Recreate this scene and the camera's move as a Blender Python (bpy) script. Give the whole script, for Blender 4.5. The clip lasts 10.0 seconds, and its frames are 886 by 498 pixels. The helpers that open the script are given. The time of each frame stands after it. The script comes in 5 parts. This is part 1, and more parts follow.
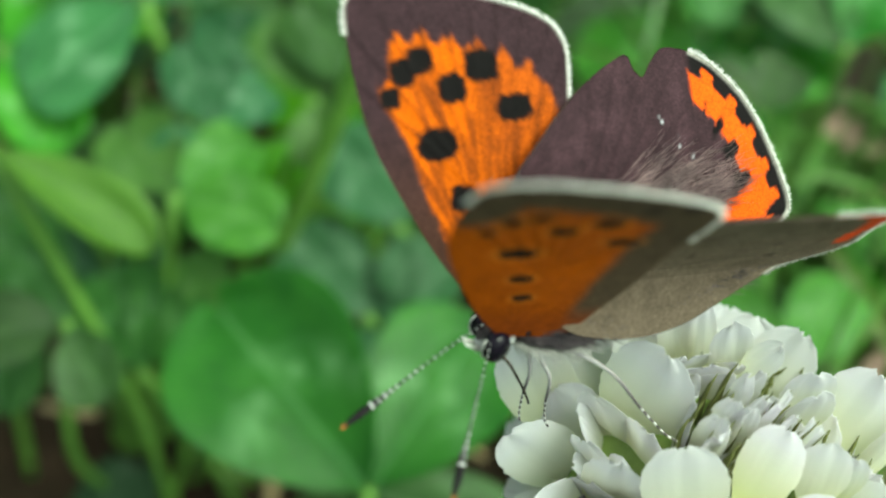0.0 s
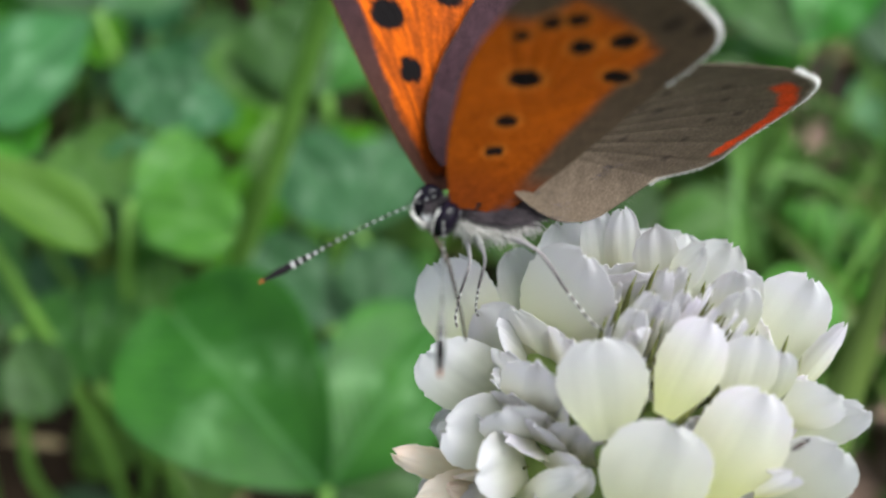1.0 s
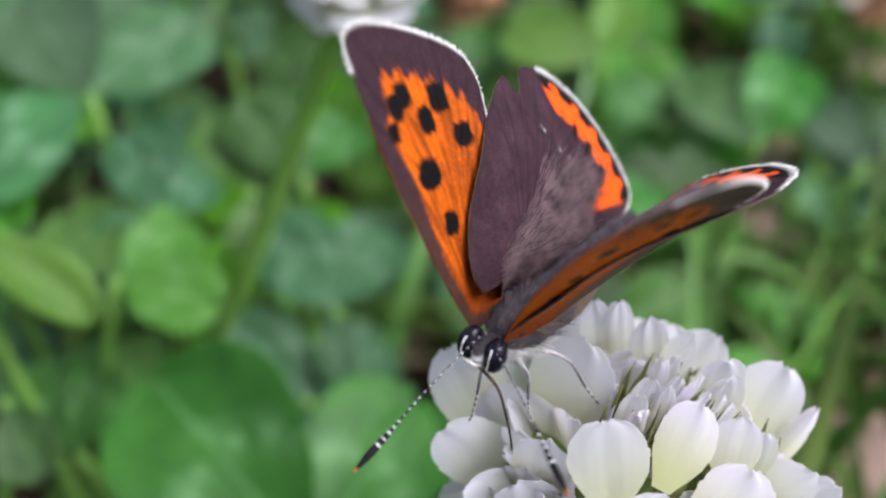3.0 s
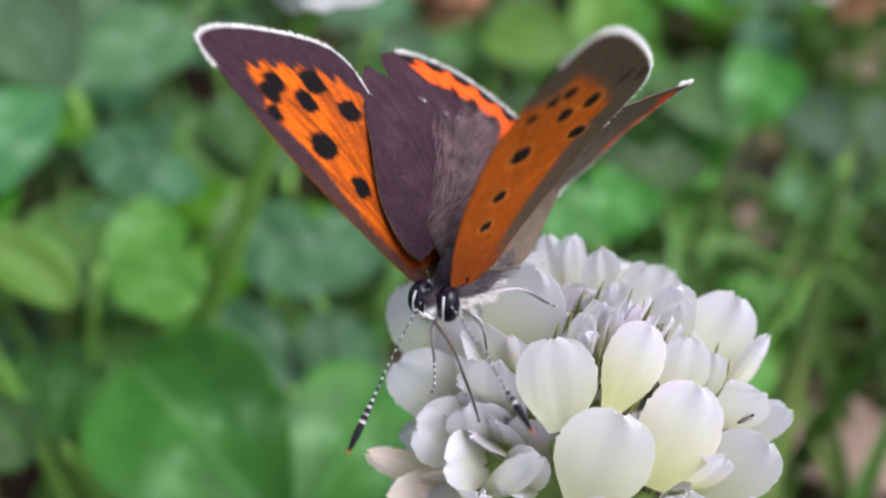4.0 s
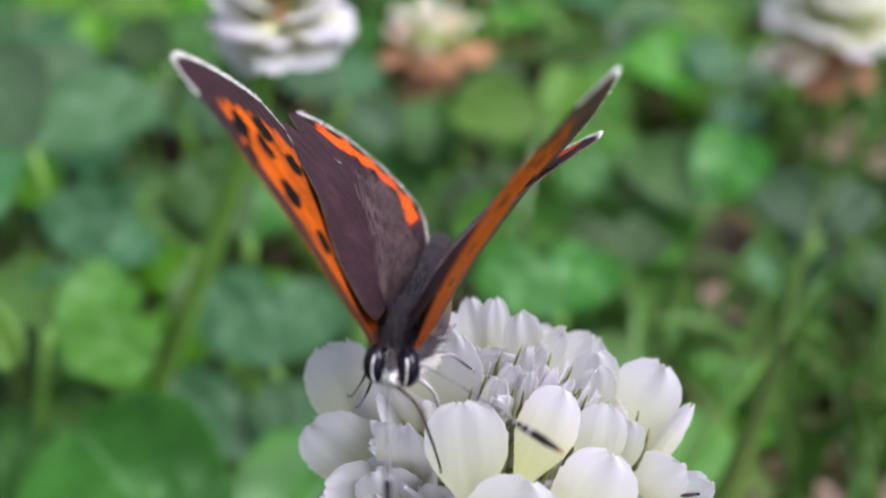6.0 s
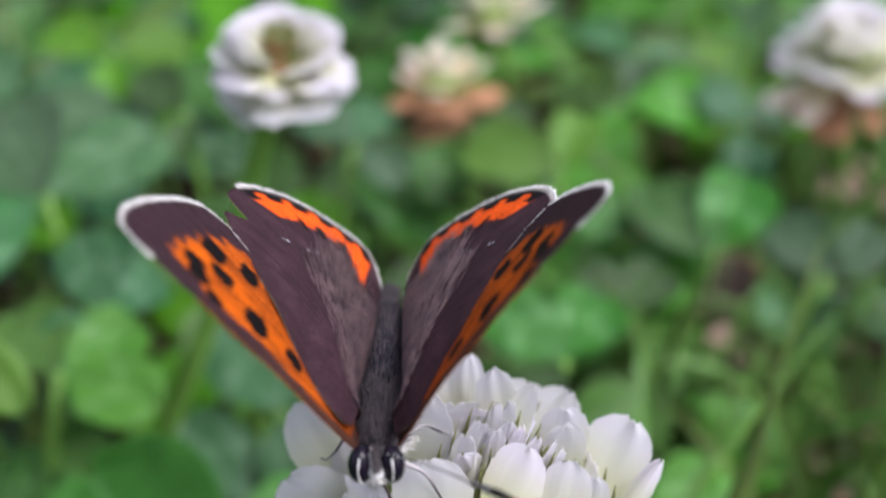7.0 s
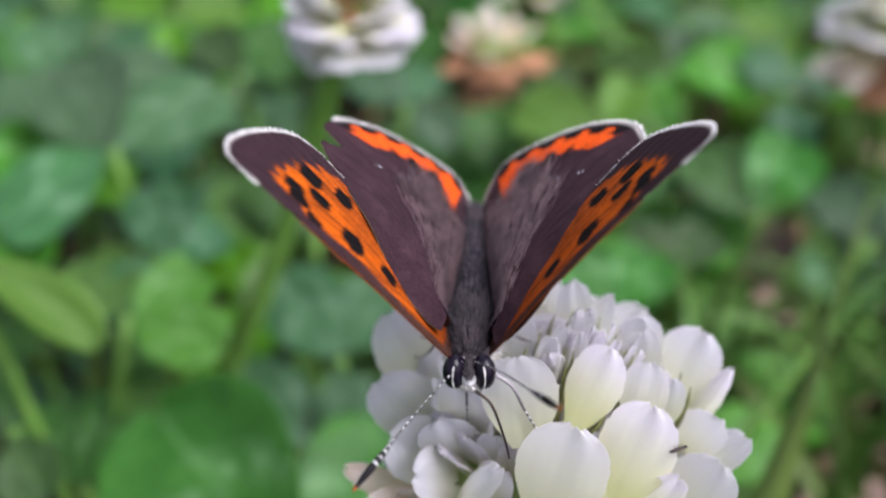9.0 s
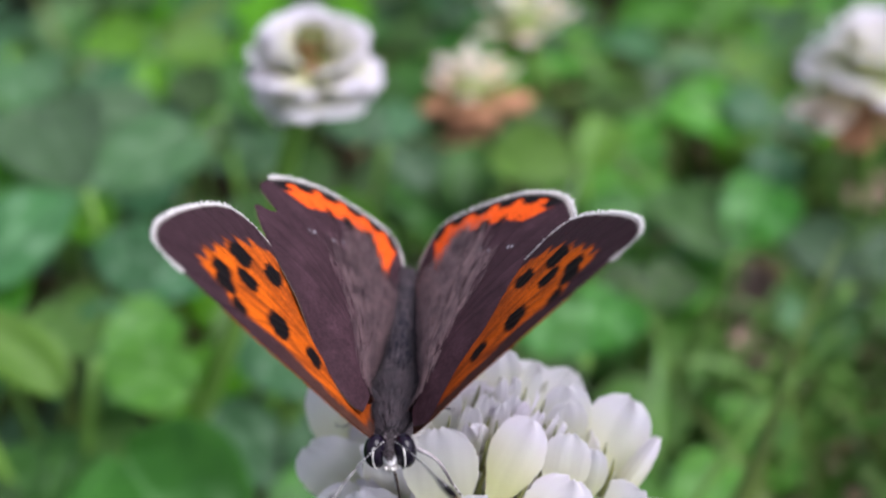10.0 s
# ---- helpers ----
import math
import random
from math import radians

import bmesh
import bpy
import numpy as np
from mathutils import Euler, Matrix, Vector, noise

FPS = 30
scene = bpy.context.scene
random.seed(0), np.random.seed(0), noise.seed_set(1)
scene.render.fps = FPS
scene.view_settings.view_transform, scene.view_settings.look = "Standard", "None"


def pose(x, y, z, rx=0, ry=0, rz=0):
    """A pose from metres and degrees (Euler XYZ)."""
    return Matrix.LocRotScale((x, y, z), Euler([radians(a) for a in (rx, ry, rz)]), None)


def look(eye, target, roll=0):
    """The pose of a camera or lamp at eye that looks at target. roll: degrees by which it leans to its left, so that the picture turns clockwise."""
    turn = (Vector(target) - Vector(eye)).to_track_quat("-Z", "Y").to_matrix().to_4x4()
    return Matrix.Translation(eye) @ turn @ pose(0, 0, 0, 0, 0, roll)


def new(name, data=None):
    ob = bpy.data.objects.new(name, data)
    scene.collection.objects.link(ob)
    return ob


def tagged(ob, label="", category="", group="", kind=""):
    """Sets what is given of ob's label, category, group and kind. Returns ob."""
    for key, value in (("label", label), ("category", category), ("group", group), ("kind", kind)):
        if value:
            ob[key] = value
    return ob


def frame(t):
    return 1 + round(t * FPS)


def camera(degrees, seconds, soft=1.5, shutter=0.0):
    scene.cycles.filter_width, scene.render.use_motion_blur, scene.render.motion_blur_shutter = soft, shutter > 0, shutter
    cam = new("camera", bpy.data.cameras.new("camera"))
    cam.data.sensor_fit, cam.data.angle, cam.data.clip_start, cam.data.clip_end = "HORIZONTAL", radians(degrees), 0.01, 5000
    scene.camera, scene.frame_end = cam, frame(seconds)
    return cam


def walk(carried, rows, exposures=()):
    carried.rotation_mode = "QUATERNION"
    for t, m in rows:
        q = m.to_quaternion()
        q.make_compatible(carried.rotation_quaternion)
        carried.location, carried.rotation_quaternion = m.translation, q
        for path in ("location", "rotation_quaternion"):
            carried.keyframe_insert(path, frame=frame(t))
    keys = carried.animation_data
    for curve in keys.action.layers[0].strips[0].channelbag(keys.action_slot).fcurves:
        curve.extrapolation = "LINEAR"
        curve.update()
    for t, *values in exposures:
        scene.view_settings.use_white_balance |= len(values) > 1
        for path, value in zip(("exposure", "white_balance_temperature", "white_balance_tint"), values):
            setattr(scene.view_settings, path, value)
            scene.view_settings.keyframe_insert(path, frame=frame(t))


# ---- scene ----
cam = camera(41.0, 10.0, soft=2.2)
cam.data.dof.use_dof = True
cam.data.dof.focus_distance = 0.0515
cam.data.dof.aperture_fstop = 31.0
EXPOSURES = [(0.0, 1.26, 6800, -26), (0.5, 1.2, 6600, -12), (1.1, 1.17, 6300, 2), (2.0, 1.19, 6150, 8), (3.5, 1.2, 6100, 13), (5.0, 1.18, 6100, 13), (8.0, 1.08, 6150, 14), (10.0, 1.1, 6100, 17)]
# seconds, place, then pitch, roll and yaw
PATH = [
    (0.0, 0.00000, 0.00000, 0.12500, -50.00, 0.00, -0.00),
    (0.5, 0.00410, -0.00289, 0.12169, -47.45, 1.89, -0.11),
    (1.0, 0.00374, -0.00432, 0.11881, -46.16, 1.12, -1.18),
    (1.5, 0.00415, -0.00098, 0.11894, -43.71, -0.62, -2.99),
    (2.0, 0.00031, -0.00574, 0.12327, -43.51, -1.13, -3.32),
    (2.2, 0.00026, -0.00690, 0.12381, -43.00, -0.68, -2.73),
    (3.3, -0.00005, -0.00762, 0.12257, -42.81, -1.83, -2.80),
    (3.5, 0.00001, -0.00962, 0.12081, -42.16, -1.67, -2.93),
    (4.0, 0.00234, -0.01136, 0.12029, -41.06, -0.87, -3.09),
    (4.5, 0.00428, -0.01061, 0.11879, -41.17, -1.20, -2.70),
    (5.0, 0.00421, -0.01052, 0.11615, -39.78, -2.20, -2.85),
    (5.5, 0.00572, -0.01173, 0.11677, -38.50, -1.51, -2.91),
    (6.0, 0.00597, -0.01116, 0.11899, -37.30, -1.93, -2.55),
    (7.5, 0.00947, -0.01282, 0.12102, -35.59, -0.60, -0.74),
    (8.0, 0.00534, -0.01524, 0.11977, -36.40, -0.81, -0.16),
    (8.5, 0.00553, -0.01582, 0.11934, -36.79, -0.56, 0.14),
    (9.0, 0.00580, -0.01634, 0.11997, -36.41, -0.65, 0.07),
    (9.5, 0.00543, -0.01618, 0.12061, -36.28, -0.81, 0.03),
    (10.0, 0.00972, -0.01527, 0.12210, -35.39, -0.72, 0.60),
]
walk(cam, [(t, pose(x, y, z, 90 + pitch, roll, yaw)) for t, x, y, z, pitch, roll, yaw in PATH], EXPOSURES)
# ---------- world and light ----------
def daylight():
    w = bpy.data.worlds.new("overcast_sky")
    scene.world = w
    w.use_nodes = True
    nt = w.node_tree
    sky = nt.nodes.new("ShaderNodeTexSky")
    sky.sky_type = "NISHITA"
    sky.sun_disc = False
    sky.sun_elevation = radians(58)
    sky.sun_rotation = radians(SUN_TURN)
    sky.air_density, sky.dust_density, sky.ozone_density = 1.0, 4.0, 1.0
    pale = nt.nodes.new("ShaderNodeHueSaturation")
    pale.inputs["Saturation"].default_value = 0.35
    nt.links.new(sky.outputs[0], pale.inputs["Color"])
    nt.links.new(pale.outputs[0], nt.nodes["Background"].inputs[0])
    nt.nodes["Background"].inputs[1].default_value = 0.11
    sun = new("sun", bpy.data.lights.new("sun", "SUN"))
    sun.data.energy, sun.data.angle, sun.data.color = 2.1, radians(45), (1.0, 0.98, 0.95)
    sun.matrix_world = look((0.6, -0.25, 1), (0, 0, 0))


SUN_TURN = 113
daylight()

# ---------- materials ----------
def node_material(name, rough=0.6, spec=0.4):
    m = bpy.data.materials.new(name)
    m.use_nodes = True
    nt = m.node_tree
    b = nt.nodes["Principled BSDF"]
    b.inputs["Roughness"].default_value = rough
    b.inputs["Specular IOR Level"].default_value = spec
    return m, nt, b


def noise_tint(nt, colours, scale, detail=4, coord="Object", rough=0.6):
    """A colour ramp over noise; colours: (position, rgb)."""
    tc = nt.nodes.new("ShaderNodeTexCoord")
    n = nt.nodes.new("ShaderNodeTexNoise")
    n.inputs["Scale"].default_value = scale
    n.inputs["Detail"].default_value = detail
    n.inputs["Roughness"].default_value = rough
    nt.links.new(tc.outputs[coord], n.inputs["Vector"])
    r = nt.nodes.new("ShaderNodeValToRGB")
    e = r.color_ramp.elements
    while len(e) < len(colours):
        e.new(0.5)
    for k, (p, c) in zip(e, colours):
        k.position, k.color = p, (*c, 1)
    nt.links.new(n.outputs["Fac"], r.inputs["Fac"])
    return r.outputs["Color"], n.outputs["Fac"]


def mix(nt, kind, fac, a, b):
    n = nt.nodes.new("ShaderNodeMix")
    n.data_type, n.blend_type = "RGBA", kind
    for i, v in ((0, fac), (6, a), (7, b)):
        if isinstance(v, (int, float)):
            n.inputs[i].default_value = v
        elif isinstance(v, tuple):
            n.inputs[i].default_value = (*v, 1)
        else:
            nt.links.new(v, n.inputs[i])
    return n.outputs[2]


def math_node(nt, op, a, b=0.0, c=0.0):
    n = nt.nodes.new("ShaderNodeMath")
    n.operation = op
    for i, v in enumerate((a, b, c)):
        if isinstance(v, (int, float)):
            n.inputs[i].default_value = v
        else:
            nt.links.new(v, n.inputs[i])
    return n.outputs[0]


def bump(nt, b, height, strength=0.3, distance=0.0002):
    n = nt.nodes.new("ShaderNodeBump")
    n.inputs["Strength"].default_value = strength
    n.inputs["Distance"].default_value = distance
    nt.links.new(height, n.inputs["Height"])
    nt.links.new(n.outputs[0], b.inputs["Normal"])


def let_through(nt, b, colour, share):
    """Light that passes through a thin sheet."""
    t = nt.nodes.new("ShaderNodeBsdfTranslucent")
    if isinstance(colour, tuple):
        t.inputs[0].default_value = (*colour, 1)
    else:
        nt.links.new(colour, t.inputs[0])
    s = nt.nodes.new("ShaderNodeMixShader")
    s.inputs[0].default_value = share
    nt.links.new(b.outputs[0], s.inputs[1])
    nt.links.new(t.outputs[0], s.inputs[2])
    nt.links.new(s.outputs[0], nt.nodes["Material Output"].inputs[0])


def object_random(nt, lo, hi):
    o = nt.nodes.new("ShaderNodeObjectInfo")
    m = nt.nodes.new("ShaderNodeMapRange")
    m.inputs["To Min"].default_value, m.inputs["To Max"].default_value = lo, hi
    nt.links.new(o.outputs["Random"], m.inputs["Value"])
    return m.outputs[0]


def hue(nt, colour, h=0.5, s=1.0, v=1.0):
    n = nt.nodes.new("ShaderNodeHueSaturation")
    for i, x in (("Hue", h), ("Saturation", s), ("Value", v)):
        if isinstance(x, (int, float)):
            n.inputs[i].default_value = x
        else:
            nt.links.new(x, n.inputs[i])
    nt.links.new(colour, n.inputs["Color"])
    return n.outputs[0]


def leaf_material(name, dark, light, mark, gloss=0.42):
    """Clover leaf: dark to light green, with the pale chevron across the blade and fine side veins."""
    m, nt, b = node_material(name, gloss, 0.26)
    col, fac = noise_tint(nt, [(0.3, dark), (0.75, light)], 3.0)
    tc = nt.nodes.new("ShaderNodeTexCoord")
    sep = nt.nodes.new("ShaderNodeSeparateXYZ")
    nt.links.new(tc.outputs["Object"], sep.inputs[0])
    ax = math_node(nt, "ABSOLUTE", sep.outputs[0])
    line = math_node(nt, "SUBTRACT", math_node(nt, "ADD", sep.outputs[1], math_node(nt, "MULTIPLY", ax, 0.75)), 0.62)
    wob = math_node(nt, "MULTIPLY", math_node(nt, "SUBTRACT", fac, 0.5), 0.22)
    band = math_node(nt, "SUBTRACT", 1.0, math_node(nt, "MULTIPLY", math_node(nt, "ABSOLUTE", math_node(nt, "ADD", line, wob)), 6.0))
    band = math_node(nt, "MULTIPLY", math_node(nt, "MAXIMUM", band, 0.0), math_node(nt, "MULTIPLY", object_random(nt, 0.0, 0.6), 1.0))
    patch = nt.nodes.new("ShaderNodeMapRange")
    patch.inputs["From Min"].default_value, patch.inputs["From Max"].default_value = 0.42, 0.6
    spots = noise_tint(nt, [(0.3, dark), (0.75, light)], 5.0, 3)[1]
    nt.links.new(spots, patch.inputs["Value"])
    col = mix(nt, "MIX", math_node(nt, "MULTIPLY", band, patch.outputs[0]), col, mark)
    rib = math_node(nt, "SUBTRACT", 1.0, math_node(nt, "MULTIPLY", ax, 45.0))
    rib = math_node(nt, "MULTIPLY", math_node(nt, "MAXIMUM", rib, 0.0), 0.28)
    col = mix(nt, "MIX", rib, col, mark)
    col = hue(nt, col, object_random(nt, 0.485, 0.515), object_random(nt, 0.85, 1.1), object_random(nt, 0.62, 1.2))
    nt.links.new(col, b.inputs["Base Color"])
    v = math_node(nt, "SINE", math_node(nt, "MULTIPLY", math_node(nt, "SUBTRACT", sep.outputs[1], math_node(nt, "MULTIPLY", ax, 0.9)), 95.0))
    bump(nt, b, math_node(nt, "ADD", math_node(nt, "MULTIPLY", v, 0.4), fac), 0.25, 0.0004)
    let_through(nt, b, hue(nt, col, 0.47, 1.15, 1.5), 0.3)
    return m


def petal_material(name, white, base, pink):
    m, nt, b = node_material(name, 0.7, 0.18)
    tc = nt.nodes.new("ShaderNodeTexCoord")
    sep = nt.nodes.new("ShaderNodeSeparateXYZ")
    nt.links.new(tc.outputs["Object"], sep.inputs[0])
    col, fac = noise_tint(nt, [(0.35, white), (0.7, pink)], 2.2)
    up = nt.nodes.new("ShaderNodeMapRange")
    up.inputs["From Min"].default_value, up.inputs["From Max"].default_value = 0.18, 0.85
    nt.links.new(sep.outputs[2], up.inputs["Value"])
    col = mix(nt, "MIX", up.outputs[0], base, col)
    col = hue(nt, col, 0.5, object_random(nt, 0.7, 1.3), object_random(nt, 0.94, 1.03))
    nt.links.new(col, b.inputs["Base Color"])
    fine, fine_fac = noise_tint(nt, [(0.3, (0, 0, 0)), (0.7, (1, 1, 1))], 14.0, 4)
    vein = math_node(nt, "SINE", math_node(nt, "ADD", math_node(nt, "MULTIPLY", sep.outputs[0], 70.0), math_node(nt, "MULTIPLY", fac, 5.0)))
    bump(nt, b, math_node(nt, "ADD", math_node(nt, "MULTIPLY", vein, 0.12), math_node(nt, "ADD", math_node(nt, "MULTIPLY", fine_fac, 0.3), fac)), 0.12, 0.0002)
    b.inputs["Subsurface Weight"].default_value = 0.6
    b.inputs["Subsurface Radius"].default_value = (1.0, 1.0, 0.9)
    b.inputs["Subsurface Scale"].default_value = 0.0007
    let_through(nt, b, col, 0.5)
    return m


def painted_material(name, rough, grain_scale, grain=0.35, sheen=0.0, through_share=0.0):
    """Colour from the mesh's own pattern, with grain of scales over it."""
    m, nt, b = node_material(name, rough, 0.06)
    a = nt.nodes.new("ShaderNodeAttribute")
    a.attribute_name = "pattern"
    g, fac = noise_tint(nt, [(0.3, (1 - grain,) * 3), (0.7, (1 + grain,) * 3)], grain_scale, 6)
    g2, fac2 = noise_tint(nt, [(0.3, (0.85,) * 3), (0.7, (1.12,) * 3)], grain_scale * 0.16, 3)
    col = mix(nt, "MULTIPLY", 1.0, mix(nt, "MULTIPLY", 1.0, a.outputs["Color"], g), g2)
    nt.links.new(col, b.inputs["Base Color"])
    b.inputs["Sheen Weight"].default_value = sheen
    b.inputs["Sheen Roughness"].default_value = 0.4
    bump(nt, b, fac, 0.35, 0.00006)
    if through_share:
        let_through(nt, b, col, through_share)
    return m


def plain_material(name, lo, hi, scale, rough=0.6, spec=0.3, strength=0.3, distance=0.0003, through_share=0.0, vary=0.0):
    m, nt, b = node_material(name, rough, spec)
    col, fac = noise_tint(nt, [(0.3, lo), (0.7, hi)], scale, 5)
    if vary:
        col = hue(nt, col, object_random(nt, 0.5 - vary * 0.1, 0.5 + vary * 0.1), 1.0, object_random(nt, 1 - vary, 1 + vary))
    nt.links.new(col, b.inputs["Base Color"])
    bump(nt, b, fac, strength, distance)
    if through_share:
        let_through(nt, b, col, through_share)
    return m


LEAF = leaf_material("clover_leaf", (0.02, 0.072, 0.011), (0.058, 0.158, 0.025), (0.2, 0.35, 0.16))
LEAF_BLUE = leaf_material("clover_leaf_bluish", (0.023, 0.077, 0.027), (0.063, 0.16, 0.063), (0.22, 0.34, 0.22), 0.4)
# Clover leaf green with the stronger light of well-lit leaves put into its colour
LEAF_LIT = leaf_material("clover_leaf_lit", (0.046, 0.145, 0.015), (0.1, 0.255, 0.034), (0.24, 0.4, 0.18))
LEAF_PALE = leaf_material("clover_leaf_pale", (0.04, 0.105, 0.037), (0.09, 0.2, 0.08), (0.26, 0.4, 0.25), 0.38)
LEAF_YOUNG = leaf_material("clover_leaf_young", (0.056, 0.165, 0.005), (0.1, 0.265, 0.011), (0.16, 0.3, 0.07))
PETAL = petal_material("clover_petal", (0.835, 0.82, 0.86), (0.8, 0.81, 0.52), (0.83, 0.78, 0.845))
PETAL_OLD = petal_material("clover_petal_faded", (0.94, 0.88, 0.84), (0.8, 0.72, 0.5), (0.92, 0.78, 0.71))
PETAL_DRY = plain_material("clover_petal_dry", (0.25, 0.11, 0.05), (0.5, 0.27, 0.16), 200, 0.8, 0.2, 0.4, 0.0003, 0.2)
CALYX = plain_material("calyx", (0.16, 0.24, 0.05), (0.32, 0.42, 0.12), 300, 0.5, 0.4, 0.3, 0.0002, 0.15)
CALYX_TOOTH = plain_material("calyx_tooth", (0.11, 0.115, 0.03), (0.22, 0.23, 0.08), 400, 0.5, 0.4, 0.3, 0.0002)
STEM = plain_material("stem", (0.09, 0.2, 0.03), (0.17, 0.33, 0.06), 120, 0.45, 0.4, 0.3, 0.0003, 0.1)
GRASS = plain_material("grass_blade", (0.045, 0.11, 0.015), (0.115, 0.21, 0.037), 60, 0.45, 0.4, 0.3, 0.0003, 0.25, 0.25)
GRASS_PALE = plain_material("grass_blade_pale", (0.2, 0.32, 0.16), (0.32, 0.46, 0.26), 60, 0.4, 0.4, 0.3, 0.0003, 0.2, 0.1)
STRAW = plain_material("dry_straw", (0.22, 0.14, 0.08), (0.42, 0.3, 0.2), 80, 0.8, 0.2, 0.4, 0.0004, 0.0, 0.3)
DEAD_LEAF = plain_material("dead_leaf", (0.2, 0.12, 0.095), (0.5, 0.36, 0.3), 150, 0.85, 0.15, 0.5, 0.0004, 0.1)
SOIL = plain_material("soil", (0.012, 0.009, 0.006), (0.055, 0.036, 0.024), 90, 0.95, 0.1, 0.9, 0.004)
WING = painted_material("wing_scales", 0.7, 9000, 0.4, 0.0)
FRINGE = plain_material("wing_fringe", (0.6, 0.58, 0.58), (0.84, 0.82, 0.82), 3000, 0.8, 0.2, 0.1, 0.00002, 0.25)
HAIR = plain_material("wing_hair", (0.05, 0.03, 0.037), (0.24, 0.155, 0.165), 900, 0.55, 0.4, 0.1, 0.00002)
BODY = painted_material("body_scales", 0.6, 6000, 0.35, 0.05)
BODY_HAIR = plain_material("body_hair", (0.012, 0.011, 0.018), (0.1, 0.074, 0.086), 1500, 0.6, 0.4, 0.1, 0.00002)
PALE_HAIR = plain_material("pale_hair", (0.4, 0.37, 0.36), (0.7, 0.67, 0.66), 1500, 0.6, 0.4, 0.1, 0.00002)
EYE_BLACK = plain_material("compound_eye", (0.004, 0.003, 0.007), (0.010, 0.006, 0.014), 9000, 0.16, 0.2, 0.05, 0.00001)
LIMB = painted_material("limb", 0.6, 5000, 0.25)

# ---------- mesh helpers ----------
def mesh_from(name, verts, faces, material, colours=None, smooth=True):
    me = bpy.data.meshes.new(name)
    me.from_pydata([tuple(v) for v in verts], [], faces)
    me.materials.append(material)
    if smooth:
        me.shade_smooth()
    if colours is not None:
        at = me.color_attributes.new("pattern", "FLOAT_COLOR", "POINT")
        c = np.ones((len(verts), 4), dtype=np.float32)
        c[:, :3] = colours
        at.data.foreach_set("color", c.ravel())
    me.update()
    return me


def part(name, me, parent, m=None, label=""):
    ob = new(name, me)
    ob.parent = parent
    if m is not None:
        ob.matrix_basis = m
    return tagged(ob, label) if label else ob


def grid_faces(rows, cols, wrap=False, base=0, flip=False):
    out = []
    for i in range(rows - 1):
        for j in range(cols if wrap else cols - 1):
            k = (j + 1) % cols
            f = (base + i * cols + j, base + i * cols + k, base + (i + 1) * cols + k, base + (i + 1) * cols + j)
            out.append(f[::-1] if flip else f)
    return out


def sheet(points, thickness):
    """A closed thin sheet over a grid of points (rows, cols, 3)."""
    p = np.asarray(points, float)
    n = np.cross(np.gradient(p, axis=0), np.gradient(p, axis=1))
    n /= np.linalg.norm(n, axis=2, keepdims=True) + 1e-12
    r, c = p.shape[:2]
    top, under = (p + n * thickness / 2).reshape(-1, 3), (p - n * thickness / 2).reshape(-1, 3)
    f = grid_faces(r, c, flip=True) + grid_faces(r, c, base=r * c)
    rim = [i * c for i in range(r)] + [(r - 1) * c + j for j in range(1, c)] + [i * c + c - 1 for i in range(r - 2, -1, -1)] + list(range(c - 2, 0, -1))
    # the rim has corners of its own, so that the faces stay crisp up to the edge
    v, k, m = np.concatenate([top, under, top[rim], under[rim]]), 2 * r * c, len(rim)
    for i in range(m):
        j = (i + 1) % m
        f.append((k + i, k + j, k + m + j, k + m + i))
    return v, f


def tube(points, radii, sides=8, flat=1.0):
    """Verts and faces of a closed tapering tube along points."""
    p = np.asarray(points, float)
    radii = np.broadcast_to(np.asarray(radii, float), (len(p),))
    t = np.gradient(p, axis=0)
    t /= np.linalg.norm(t, axis=1, keepdims=True) + 1e-12
    ref = np.array([0.31, 0.22, 0.93])
    verts = []
    for q, d, r in zip(p, t, radii):
        a = np.cross(d, ref)
        a /= np.linalg.norm(a)
        b = np.cross(d, a)
        for k in range(sides):
            w = 2 * math.pi * k / sides
            verts.append(q + r * (math.cos(w) * a + flat * math.sin(w) * b))
    f = grid_faces(len(p), sides, wrap=True)
    f.append(tuple(range(sides))[::-1])
    f.append(tuple(range((len(p) - 1) * sides, len(p) * sides)))
    return np.array(verts), f


def joined(pieces):
    verts, faces, k = [], [], 0
    for v, f in pieces:
        verts.append(np.asarray(v))
        faces += [tuple(i + k for i in q) for q in f]
        k += len(v)
    return np.concatenate(verts), faces


def smooth_curve(points, count, closed=False):
    """Catmull-Rom through points, evenly resampled."""
    p = np.asarray(points, float)
    n = len(p)
    out = []
    for i in range(n if closed else n - 1):
        a, b, c, d = (p[(i + k) % n] if closed else p[min(max(i + k, 0), n - 1)] for k in (-1, 0, 1, 2))
        for u in np.linspace(0, 1, 14, endpoint=False):
            out.append(0.5 * (2 * b + (c - a) * u + (2 * a - 5 * b + 4 * c - d) * u * u + (3 * b - a - 3 * c + d) * u**3))
    out.append(p[0] if closed else p[-1])
    out = np.array(out)
    s = np.r_[0, np.cumsum(np.linalg.norm(np.diff(out, axis=0), axis=1))]
    w = np.linspace(0, s[-1], count)
    return np.stack([np.interp(w, s, out[:, k]) for k in range(out.shape[1])], 1)


